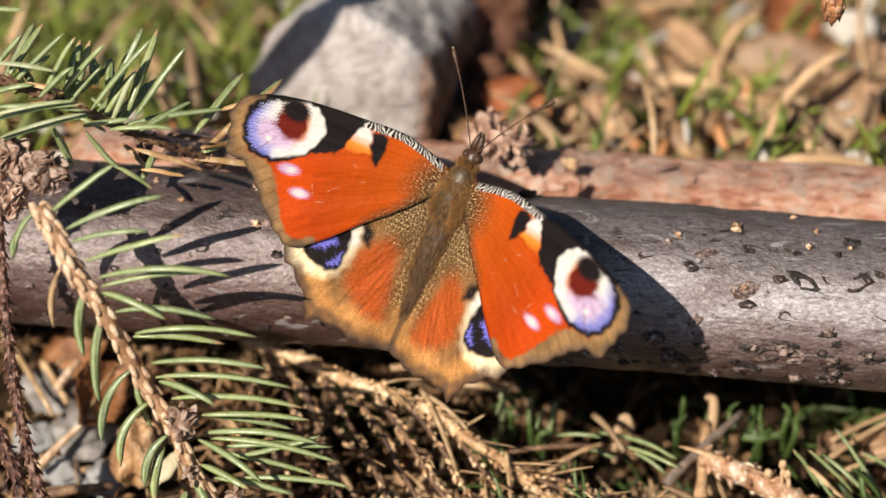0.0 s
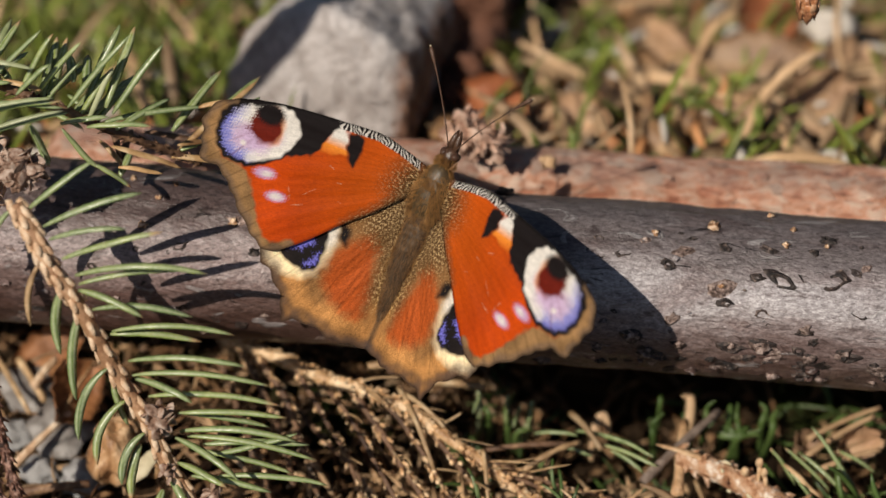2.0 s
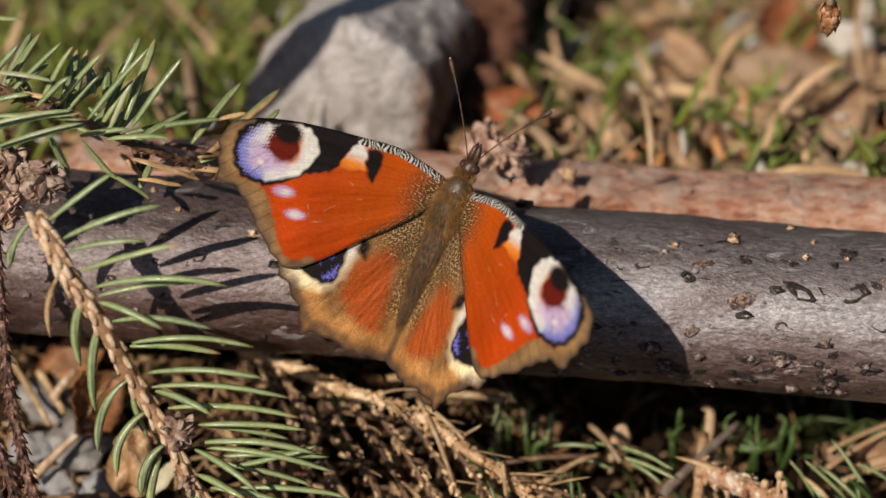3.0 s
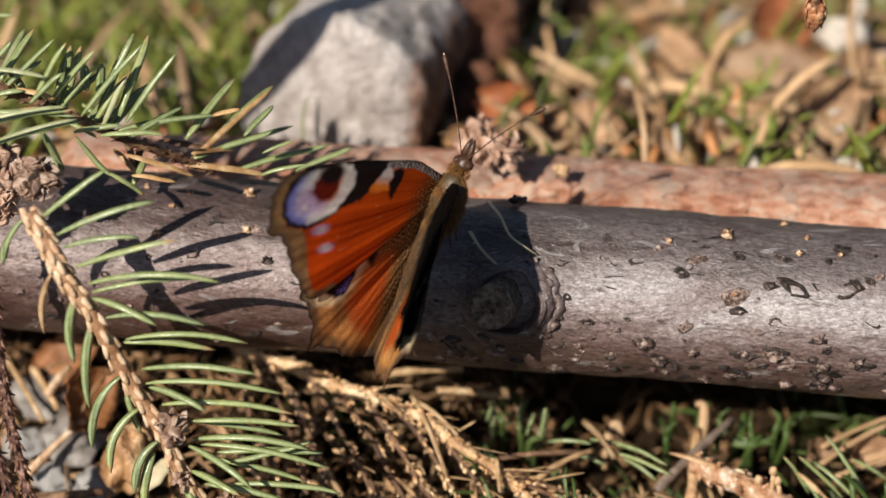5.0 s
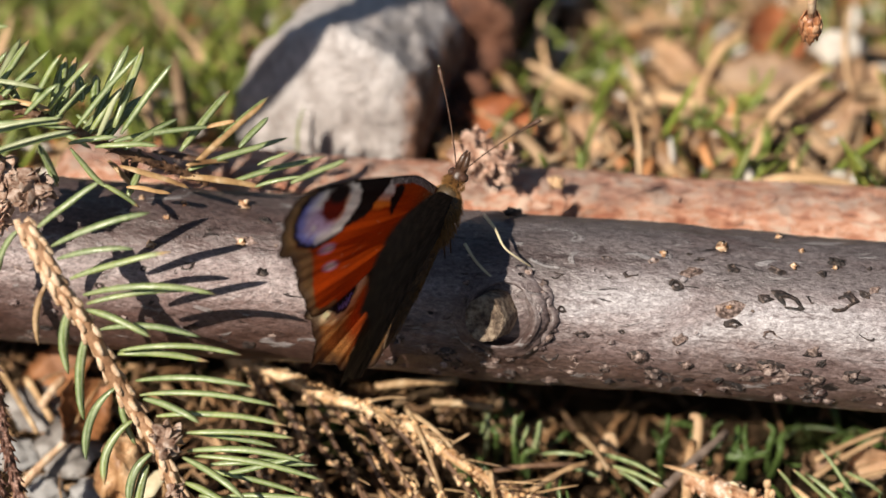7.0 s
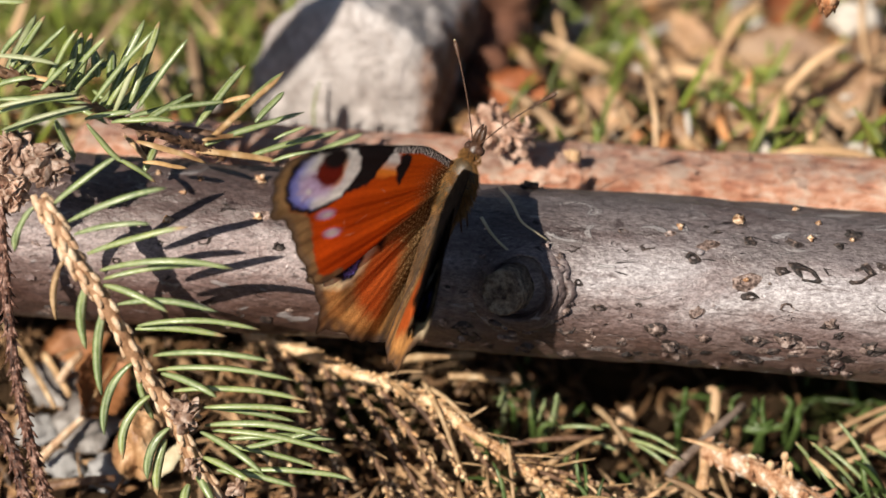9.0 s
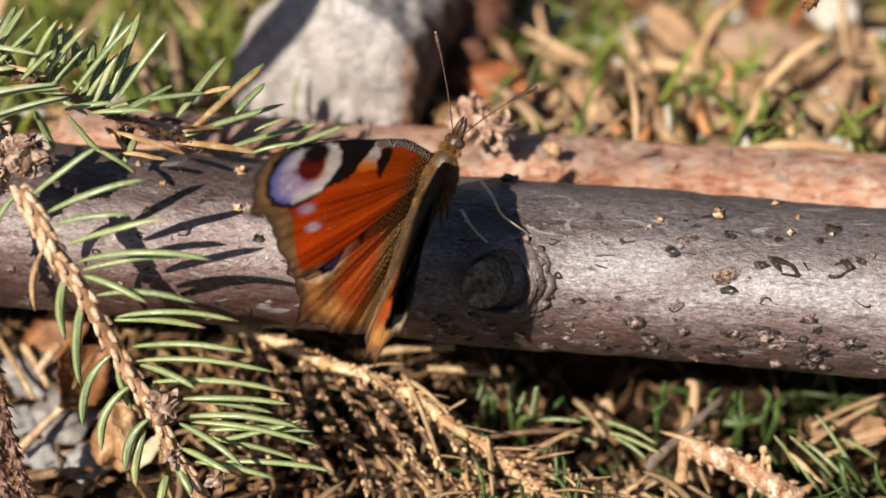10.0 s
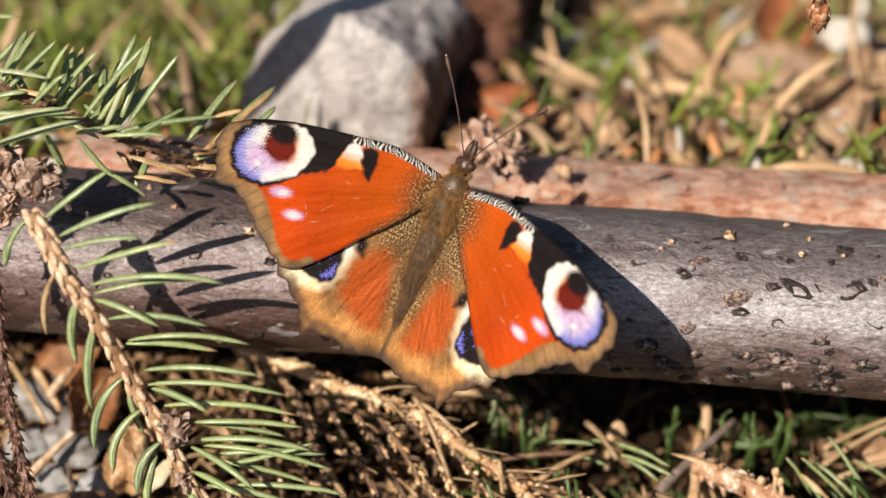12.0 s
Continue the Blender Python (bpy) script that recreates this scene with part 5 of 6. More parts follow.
stick((-7.6, 1.9, -3.3), (4.2, 4.0, -4.3), 0.55, 0.75, M_DEADNEEDLE, "split straw-coloured stalk beneath the branch", 0.3, seed=13)
stick((-3.1, -4.5, -0.2), (1.9, -16.6, -3.3), 0.42, 0.3, M_DEADNEEDLE, "curved dry blade over the dead twig", 1.6, seed=14)
stick((-2.3, -5.6, -0.2), (3.4, -11.6, -0.2), 0.42, 0.25, M_DEADNEEDLE, "pale dry blade over the dead twig", 0.8, seed=15)
stick((8.8, -14.0, -2.3), (9.5, -21.9, -5.4), 0.35, 0.3, M_DEADNEEDLE, "pale dry blade hanging over the litter", 0.8, seed=16)
stick((21.5, -5.0, -5.4), (25.6, -11.6, -5.4), 0.5, 0.45, M_DEADNEEDLE, "dry bent stalk in the litter", 0.8, seed=17)
stick((54.5, -10.8, -8.5), (65.2, -4.7, -6.4), 0.5, 0.4, M_STRAW, "thick dry stalk in the litter", 0.8, seed=18)
stick((56.4, -13.5, -7.5), (65.3, -10.8, -6.4), 0.45, 0.4, M_STRAW, "olive-tan dry stalk in the litter", 0.6, seed=19)
stick((55.7, -6.4, -9.6), (66.7, -1.5, -8.5), 0.4, 0.35, M_STRAW, "pale dry stalk in the litter", 0.6, seed=20)
stick((-65.6, 13.1, -7.5), (-56.1, -3.4, -7.5), 0.5, 0.4, M_DEADNEEDLE, "thin dry stalk beside the pebbles", 0.6, seed=21)
M_PEEL = organic("peeling_twig", [(0.32, (0.18, 0.07, 0.032)), (0.44, (0.48, 0.24, 0.12)), (0.55, (0.64, 0.41, 0.26)), (0.64, (0.88, 0.75, 0.62))], 620, rough=0.6, bump=0.8, depth=0.0008, vary=0.1)
broken_twig = thing("broken_twig", (43.5, -15.0, -7.5), "broken reddish twig with peeling bark and a pale splinter", "twig")
pegged_stem(broken_twig, [(36.7, -12.7, -5.4), (40.7, -15.6, -4.3), (46.0, -19.1, -4.3), (52.0, -22.9, -5.4)], 1.4, 1.9, M_PEEL, 14, 31)
part("splinter", Build().tube(curve((33.1, -12.2, -3.3), (40.6, -15.3, -3.3), (0, 0, 0.4), 6), (0.12, 0.4, 0.5, 0.6, 0.6, 0.55, 0.4), 7, 0.5), M_HUSK, broken_twig, "pale wood splinter")
for k, (a, b) in enumerate((((46.9, -18.9, -3.3), (46.9, -17.7, -0.2)), ((48.0, -19.6, -3.3), (47.5, -18.7, -1.2)), ((45.5, -18.1, -3.3), (44.9, -18.5, -1.2)))):
    part("side_bud", Build().lump(Vector(b), (0.6, 0.6, 0.9), k, 6, 8, 0.2).tube([a, b], (0.4, 0.3), 6), M_HUSK, broken_twig)
for a, b in (((38.7, -15.0, -7.5), (39.9, -19.9, -7.5)), ((50.8, -15.7, -3.3), (55.5, -20.8, -4.3))):
    needle(broken_twig, a, b, 0.3, M_DEADNEEDLE, 0.5)


chip = random.Random(91)
for k in range(26):
    f, a = chip.random(), chip.uniform(-1.9, 1.9)
    p = Vector((36.7, -12.7, -5.4)).lerp(Vector((52.0, -22.9, -5.4)), f)
    axis = (Vector((52.0, -22.9, -5.4)) - Vector((36.7, -12.7, -5.4))).normalized()
    out = Matrix.Rotation(a, 3, axis) @ (Vector((0, 0, 1)) - axis * axis.z).normalized()
    part("bark_flake", Build().lump(p + out * (1.5 + 0.4 * f) + Vector((0, 0, 0.8 * math.sin(math.pi * f))), (chip.uniform(0.2, 0.5), chip.uniform(0.3, 0.6), chip.uniform(0.4, 1.1)), k, 5, 7, 0.9, axis + 0.5 * out), M_PEEL if k % 3 else M_FIBRE, broken_twig)


def pebble(place, size, seed, label, mat=None, axis=None):
    b = Build().lump(place, size, seed, 16, 22, 0.45, axis)
    return single("pebble", b, mat or M_STONE, (place[0], place[1], place[2] - size[2]), label, "pebble", "pebbles")


M_PALESTONE = organic("pale_stone", [(0.3, (0.13, 0.11, 0.095)), (0.5, (0.26, 0.235, 0.215)), (0.68, (0.5, 0.47, 0.44))], 260, rough=0.8, bump=0.6, vary=0.0)
pebble((-57.2, 4.2, -11.1), (4.6, 3.8, 2.6), 1, "pale grey pebble between twigs", M_PALESTONE)
pebble((-51.9, -3.6, -11.1), (4.4, 4.0, 2.6), 2, "pale grey pebble between twigs", M_PALESTONE)
pebble((-59.4, -3.9, -12.2), (3.0, 3.0, 2.0), 3, "grey pebble between twigs")
pebble((-48.5, -11.5, -12.2), (3.0, 3.0, 2.0), 4, "grey pebble beside a husk")
pebble((-54.6, -10.5, -12.2), (2.6, 2.6, 1.8), 6, "small grey pebble on the soil")
pebble((68.2, 78.5, -7.9), (4.4, 3.0, 2.6), 5, "whitish pebble among dry grass", M_WHITEBIT)


def make_husk():
    """An opened dry husk: a rounded shell with a lip and a second leaf under it."""
    c = Vector((-42.7, -11.6, -5.4))
    ob = thing("seed_husk", c - Vector((0, 0, 5)), "tan dry opened seed husk", "husk")
    b = Build().lump(c, (3.3, 3.7, 4.7), 9, 26, 36, 0.5, (0.25, 0.55, 0.8))
    part("shell", b, M_SHELL, ob)
    r = Build()
    rim = [c + Vector((3.3 * math.cos(a) * 0.9, 0.6 + 2.0 * math.sin(a), 2.6 + 1.3 * math.sin(a))) for a in np.linspace(0.2, 3.0, 14)]
    part("lip", r.tube(rim, [0.28] * 14, 6), M_HUSK, ob)
    part("flap", Build().lump(Vector((-38.2, -16.7, -2.3)), (1.3, 0.6, 3.0), 4, 10, 14, 0.3, (0.6, 0.75, 0.3)), M_FIBRE, ob, "pale torn flap")
    return ob


make_husk()


def dry_leaf(place, length, width, yaw, tilt, curl, seed, mat=None, label="curled brown dry leaf on the litter"):
    """A crumpled leaf with a midrib and some thickness."""
    rnd = random.Random(seed)
    b = Build()
    nu, nv = 14, 8
    m = pose(*place, tilt, rnd.uniform(-20, 20), yaw)
    for layer in (0.12, -0.12):
        for i in range(nu + 1):
            s = i / nu
            w = width * math.sin(math.pi * min(1, s * 0.93 + 0.03)) ** 0.7 * (1 + 0.12 * math.sin(i * 2.3 + seed))
            for j in range(nv + 1):
                e = 2 * j / nv - 1
                z = curl * (e * e + 0.6 * (2 * s - 1) ** 2) + 0.9 * noise.noise(Vector((s * 4, e * 2, seed * 2.3))) - 0.25 * abs(math.sin(j * 1.57)) + layer
                b.v.append(m @ Vector((length * (s - 0.5), w * e, z)))
    n = (nu + 1) * (nv + 1)
    for i in range(nu):
        for j in range(nv):
            q = i * (nv + 1) + j
            b.f.append((q, q + nv + 1, q + nv + 2, q + 1))
            b.f.append((n + q, n + q + 1, n + q + nv + 2, n + q + nv + 1))
    for i in range(nu):
        for j in (0, nv):
            q = i * (nv + 1) + j
            b.f.append((q, q + n, q + nv + 1 + n, q + nv + 1))
    ob = thing("dry_leaf", place, label, "leaf", "dry leaves")
    part("blade", b, mat or M_LEAF, ob)
    rib = [b.v[i * (nv + 1) + nv // 2] + Vector((0, 0, 0.1)) for i in range(nu + 1)]
    part("midrib", Build().tube(rib, [0.3 - 0.2 * i / nu for i in range(nu + 1)], 5), M_DEADNEEDLE, ob)
    return ob


M_OCHRE = organic("ochre_leaf", [(0.3, (0.1, 0.035, 0.012)), (0.55, (0.3, 0.125, 0.045)), (0.8, (0.52, 0.29, 0.13))], 160, rough=0.6, bump=0.5, depth=0.0008, vary=0.2)
M_RUST = organic("rust_leaf", [(0.3, (0.14, 0.04, 0.016)), (0.55, (0.36, 0.12, 0.045)), (0.8, (0.55, 0.26, 0.12))], 110, rough=0.6, bump=0.5, depth=0.0008, vary=0.2)
for k, (place, l, w, yaw, tilt, curl, mat) in enumerate([
    ((6.0, 63.6, -5.2), 11, 4.5, 60, 20, 1.5, M_RUST), ((12.5, 53.9, -1.4), 13, 4.2, -40, 35, 1.8, M_RUST), ((30.6, 62.1, -7.5), 15, 3.5, 75, 25, 1.5, None), ((54.9, 68.6, -7.5), 19, 6, -15, 25, 1.5, None),
    ((62.3, 55.5, -3.6), 14, 6, 40, 30, 2.0, None), ((42.3, 78.9, -14.1), 16, 3.0, -60, 20, 1.0, None), ((58.9, 90.9, -17.5), 12, 6, 20, 30, 1.5, M_RUST), ((48.2, 49.8, -1.0), 13, 4, 15, 30, 1.5, None),
    ((24.5, 51.6, -2.8), 13, 4, -25, 30, 1.4, None), ((70.1, 70.0, -10.1), 13, 6, 70, 25, 1.5, None), ((-42.4, 71.9, -12.0), 14, 3, 55, 20, 1.2, None), ((-40.9, 95.8, -22.7), 13, 3.4, -50, 20, 1.0, M_RUST), ((11.6, 101.5, -25.3), 11, 5, 30, 25, 1.5, M_RUST), ((-68.2, 100.1, -24.6), 14, 3, 35, 20, 1.2, None),
    ((-54.4, 8.3, -8.5), 11, 3.8, 20, 15, 1.0, M_OCHRE), ((54.7, -6.8, -11.6), 6, 2.2, 60, 35, 1.6, None), ((62.7, -6.6, -10.6), 7, 2.6, 20, 40, 1.8, None), ((-50.2, -1.1, -6.4), 11, 4.0, 70, 40, 1.6, M_OCHRE),
]):
    grown = 0.95 if place[1] > 40 else 1.0
    dry_leaf(place, l * grown, w * grown, yaw, tilt, curl, k, mat)


# ---- litter, grass and needles: more than one could count ----
def blocked(x, y, z):
    for c, axis, r in ((LOG_C, LOG_DIR, LOG_R), (Vector((39.0, 24.4, 6.9)), Vector((1, -0.083, 0)), 7.0), (Vector((-12.7, 55.0, 3.2)), Vector((0.27, 0.9, -0.4)), 15.0)):
        d = Vector((x, y, z)) - c
        a = axis.normalized()
        along = d.dot(a)
        if r == 15.0 and along < -14:
            continue
        if (d - along * a).length < r + 0.6:
            return True
    return False


def litter(name, label, category, count, xs, ys, length, width, lift, rise, mat, seed, flat=0.4, patch=None, sides=5, bow=2.0):
    """Many bowed blades that lie across each other."""
    rnd = random.Random(seed)
    b = Build()
    made = 0
    while made < count:
        x, y = rnd.uniform(*xs), rnd.uniform(*ys)
        made += 1
        if patch and noise.noise(Vector((x / 17, y / 17, patch))) < rnd.uniform(-0.35, 0.25):
            continue
        yaw = rnd.uniform(0, 2 * math.pi)
        el = rnd.uniform(*rise)
        l = rnd.uniform(*length)
        z = ground_height(x, y) + 0.5 + rnd.uniform(*lift)
        d = Vector((math.cos(yaw) * math.cos(el), math.sin(yaw) * math.cos(el), math.sin(el)))
        a = Vector((x, y, z)) - d * l * (0.5 if el < 0.35 else 0.0)
        e = a + d * l
        side = d.cross(Vector((0, 0, 1))).normalized() * rnd.uniform(-bow, bow) * l / 15
        pts = curve(a, e, side + Vector((0, 0, rnd.uniform(0, bow) * l / 18)), 5)
        if any(blocked(*p) for p in pts):
            continue
        w = rnd.uniform(*width)
        tilt = Vector((rnd.uniform(-0.7, 0.7), rnd.uniform(-0.7, 0.7), 1))
        b.tube(pts, [w * k for k in (0.5, 0.9, 1, 1, 0.8, 0.25)], sides, flat, tilt)
    return single(name, b, mat, (0, 0, 0), label, category, kind="stuff")


BACK = (29, 125)
litter("dry_grass", "russet dry grass and stalks behind the branches", "dry grass", 750, (-90, 100), (36, 125), (5, 13), (0.4, 1.4), (0.5, 6), (-0.2, 0.4), M_RUSSET, 63, 0.35, 7.0)
litter("leaf_litter", "small bleached leaf and straw bits", "litter", 260, (-90, 100), BACK, (2, 7), (0.5, 1.3), (2, 9), (-0.3, 0.5), M_WHITEBIT, 62, 0.3)
litter("dry_grass", "tangled tan dry grass blades behind the branches", "dry grass", 1150, (-90, 100), BACK, (9, 26), (0.4, 1.3), (0.5, 8), (-0.2, 0.45), M_STRAW, 41, 0.3, 2.0)
litter("green_grass", "fresh green grass and moss between dry blades", "grass", 1900, (-90, 100), BACK, (5, 17), (0.35, 0.85), (0.0, 5), (0.1, 1.2), M_GRASS, 42, 0.35, 9.0)
litter("green_grass", "dense green grass at the edge of the litter", "grass", 800, (-90, -22), (50, 125), (6, 18), (0.3, 0.8), (0.0, 6), (0.1, 1.2), M_GRASS, 43, 0.35)
litter("leaf_litter", "brown crumbled leaves and bark bits", "litter", 1700, (-90, 100), BACK, (4, 11), (1.0, 3.0), (0, 6), (-0.2, 0.5), M_DEADSTUFF, 44, 0.25, 5.0)
litter("needle_litter", "shed brown spruce needles on the soil", "needles", 420, (-75, 20), (-45, 24), (5, 12), (0.14, 0.3), (0.2, 4), (-0.15, 0.35), M_DEADSTUFF, 45, 0.6)
litter("needle_litter", "scattered brown needles in the hollow under the branch", "needles", 240, (-10, 80), (-40, 24), (6, 15), (0.2, 0.4), (0.2, 4), (-0.15, 0.35), M_DEADSTUFF, 48, 0.6)
litter("green_grass", "short green blades under the branch", "grass", 330, (5, 80), (-45, 12), (3, 10), (0.25, 0.45), (0.0, 8), (0.1, 1.1), M_BLADE, 46, 0.45, 13.0)
litter("straw_litter", "pale straw bits on the soil before the branch", "straw", 60, (-70, 20), (-50, 10), (6, 16), (0.35, 0.7), (0.5, 5), (-0.1, 0.4), M_STRAW, 47, 0.4)

litter("crumbled_litter", "brown crumbs of bark and leaves on the soil", "litter", 700, (-70, 20), (-55, 22), (1.5, 6), (0.3, 1.0), (0, 2.5), (-0.3, 0.5), M_DEADSTUFF, 49, 0.3)
litter("crumbled_litter", "brown crumbs in the hollow under the branch", "litter", 110, (10, 85), (-45, 24), (1.5, 7), (0.3, 0.8), (0, 3), (-0.3, 0.5), M_DEADSTUFF, 50, 0.3)

litter("straw_litter", "tangled straw and broken needles beside the dead twig", "straw", 330, (-4, 40), (-45, -12), (4, 12), (0.25, 0.65), (2, 8), (-0.15, 0.4), M_STRAW, 51, 0.5)
litter("green_grass", "green blades between straw", "grass", 130, (4, 70), (-40, -10), (4, 10), (0.25, 0.5), (1, 7), (0.1, 1.0), M_BLADE, 52, 0.5)

def grass_tuft(label, blades):
    """Short upright blades, rooted in the soil."""
    ob = thing("grass_tuft", Vector(blades[0][0]) - Vector((0, 0, 7)), label, "grass", "grass tufts")
    for k, (root, tip, mat) in enumerate(blades):
        root, tip = Vector(root), Vector(tip)
        path = smooth_path([root + Vector((0.9 * math.sin(k * 2.1), 1.0, -8)), root, root.lerp(tip, 0.6) + Vector((0.5 * math.sin(k * 3.7), 0.3, 0.4 * math.cos(k * 2.9))), tip + Vector((0.9 * math.sin(k * 1.3), 0, 0.6 * math.sin(k * 2.3)))], 4)
        w = 0.46 + 0.08 * (k % 3)
        part("blade", Build().tube(path, [w * (1 - (i / (len(path) - 1)) ** 3 * 0.75) for i in range(len(path))], 6, 0.4, (0.2, -1, 0.5)), mat, ob)
    return ob


grass_tuft("upright green blades in the shade under the branch", [
        ((8.7, -1.2, -9.1), (8.4, 0.8, -7.2), M_PALE),
        ((12.7, -3.3, -11.0), (12.9, 0.3, -7.7), M_BLADE),
        ((15.7, -2.8, -10.5), (15.9, -0.4, -8.3), M_PALE),
        ((10.0, -2.0, -9.8), (9.5, -0.6, -8.5), M_BLADE),
        ((13.9, -4.1, -11.7), (16.6, -3.5, -11.1), M_BLADE)])
grass_tuft("sparse green blades in the hollow under the branch", [
        ((34.8, -1.0, -8.8), (35.0, 0.3, -7.7), M_BLADE),
        ((33.8, -4.2, -11.8), (34.5, -1.9, -9.6), M_BLADE),
        ((44.6, -2.9, -10.6), (44.6, -0.5, -8.4), M_BLADE),
        ((46.2, -3.9, -11.5), (46.7, -0.8, -8.6), M_BLADE),
        ((49.5, -3.1, -10.8), (50.0, -0.7, -8.5), M_BLADE),
        ((51.1, -3.9, -11.4), (51.8, -1.1, -8.9), M_BLADE),
        ((41.5, -2.3, -10.0), (42.0, -0.6, -8.5), M_BLADE)])
grass_tuft("low tuft of bright green moss blades on the soil", [
        ((45.8, -4.8, -12.3), (49.5, -4.2, -11.7), M_BLADE),
        ((45.8, -4.8, -12.3), (48.8, -3.6, -11.2), M_BLADE),
        ((45.8, -4.8, -12.3), (47.4, -3.1, -10.8), M_BLADE),
        ((45.8, -4.8, -12.3), (45.7, -3.0, -10.7), M_BLADE),
        ((45.8, -4.8, -12.3), (43.9, -3.2, -10.8), M_BLADE),
        ((45.8, -4.8, -12.3), (42.6, -3.6, -11.2), M_BLADE),
        ((45.8, -4.8, -12.3), (42.1, -4.2, -11.7), M_BLADE)])
for pts in ([(38.2, 1.4, -9.3), (39.4, 1.2, -9.6), (39.3, -1.1, -11.6), (38.7, -3.2, -13.5), (38.5, -5.9, -16.0)],
            [(27.6, -2.9, -13.3), (26.9, -0.9, -11.5), (26.1, -1.2, -11.7), (25.3, -2.9, -13.3), (24.9, -5.6, -15.8)]):
    path = smooth_path(pts, 5)
    single("curled_stalk", Build().tube(path, [0.75 * math.sin(0.5 + 2.3 * i / len(path)) for i in range(len(path))], 8, 0.5, (0, -1, 0.6)), M_STRAW, pts[-1], "curled tan dead stalk standing in the litter", "stalk", "curled stalks")


# ---- green sprigs in front of the branch ----
def sprig(label, tufts, seed):
    ob = thing("green_sprig", tufts[0][0], label, "sprig", "green sprigs")
    for k, (a, b) in enumerate(tufts):
        needle(ob, a, b, 0.6, width=0.46)
    return ob


sprig("small green spruce sprig on dark soil", [((25.7, -9.8, -6.4), (33.4, -14.6, -5.4)), ((25.3, -8.6, -5.4), (32.8, -14.4, -3.3)), ((27.0, -10.0, -7.5), (31.6, -14.0, -7.5)), ((22.3, -6.5, -7.5), (29.5, -9.0, -7.5)), ((16.3, -7.0, -7.5), (22.6, -8.3, -6.4)), ((18.2, -9.0, -7.5), (24.5, -11.2, -7.5))], 1)
sprig("green blades standing under the branch", [((12.3, -3.8, -9.6), (12.6, -2.4, -4.3)), ((15.5, -4.8, -9.6), (16.2, -3.3, -4.3)), ((13.5, -4.3, -9.6), (14.4, -3.5, -5.4)), ((7.8, -1.7, -9.6), (8.9, -1.4, -5.4))], 2)
sprig("green blades beside a broken twig", [((62.2, -18.7, -8.5), (54.9, -10.5, -1.2)), ((57.7, -16.4, -8.5), (51.1, -12.7, -3.3)), ((53.0, -15.5, -8.5), (49.0, -12.7, -3.3)), ((60.0, -17.2, -8.5), (53.2, -10.8, -6.4)), ((64.5, -13.3, -8.5), (58.7, -11.6, -5.4)), ((55.1, -18.2, -8.5), (52.1, -14.8, -6.4))], 3)

# ---- the brown bud that hangs in from above ----
def make_bud():
    c = Vector((52.5, 22.9, 47.8))
    ob = thing("hanging_bud", c, "glossy reddish-brown spruce bud hanging from above", "bud")
    b = Build().lump(c, (1.55, 1.5, 2.0), 6, 10, 14, 0.1)
    part("core", b, M_BUD, ob)
    rnd = random.Random(3)
    for ring, (z, r, n, l) in enumerate(((1.3, 1.1, 7, 1.9), (0.5, 1.4, 8, 2.0), (-0.4, 1.3, 7, 1.9), (-1.2, 0.85, 6, 1.7), (-1.7, 0.4, 4, 1.3))):
        for k in range(n):
            a = 6.283 * k / n + ring * 0.5 + rnd.uniform(-0.2, 0.2)
            d = Vector((math.cos(a), math.sin(a), 0))
            p = c + d * r * rnd.uniform(0.92, 1.06) + Vector((0, 0, z + rnd.uniform(-0.2, 0.2)))
            flare = rnd.uniform(-0.35, 0.25)
            part("scale", Build().tube([p + Vector((0, 0, 0.8)), p + d * 0.16, p - Vector((0, 0, l * 0.45)) - d * 0.05, p - Vector((0, 0, l * 0.85)) + d * flare], (0.3, 0.6 * rnd.uniform(0.85, 1.15), 0.42, 0.05), 7, 0.24, d), M_BUD, ob)
    part("stalk", Build().tube(curve(c + Vector((0, 0, 1.5)), c + Vector((2, 4, 26)), (-1, 0, 0), 8), [0.6] * 9, 7), M_TWIG, ob)
    return ob


bud = make_bud()

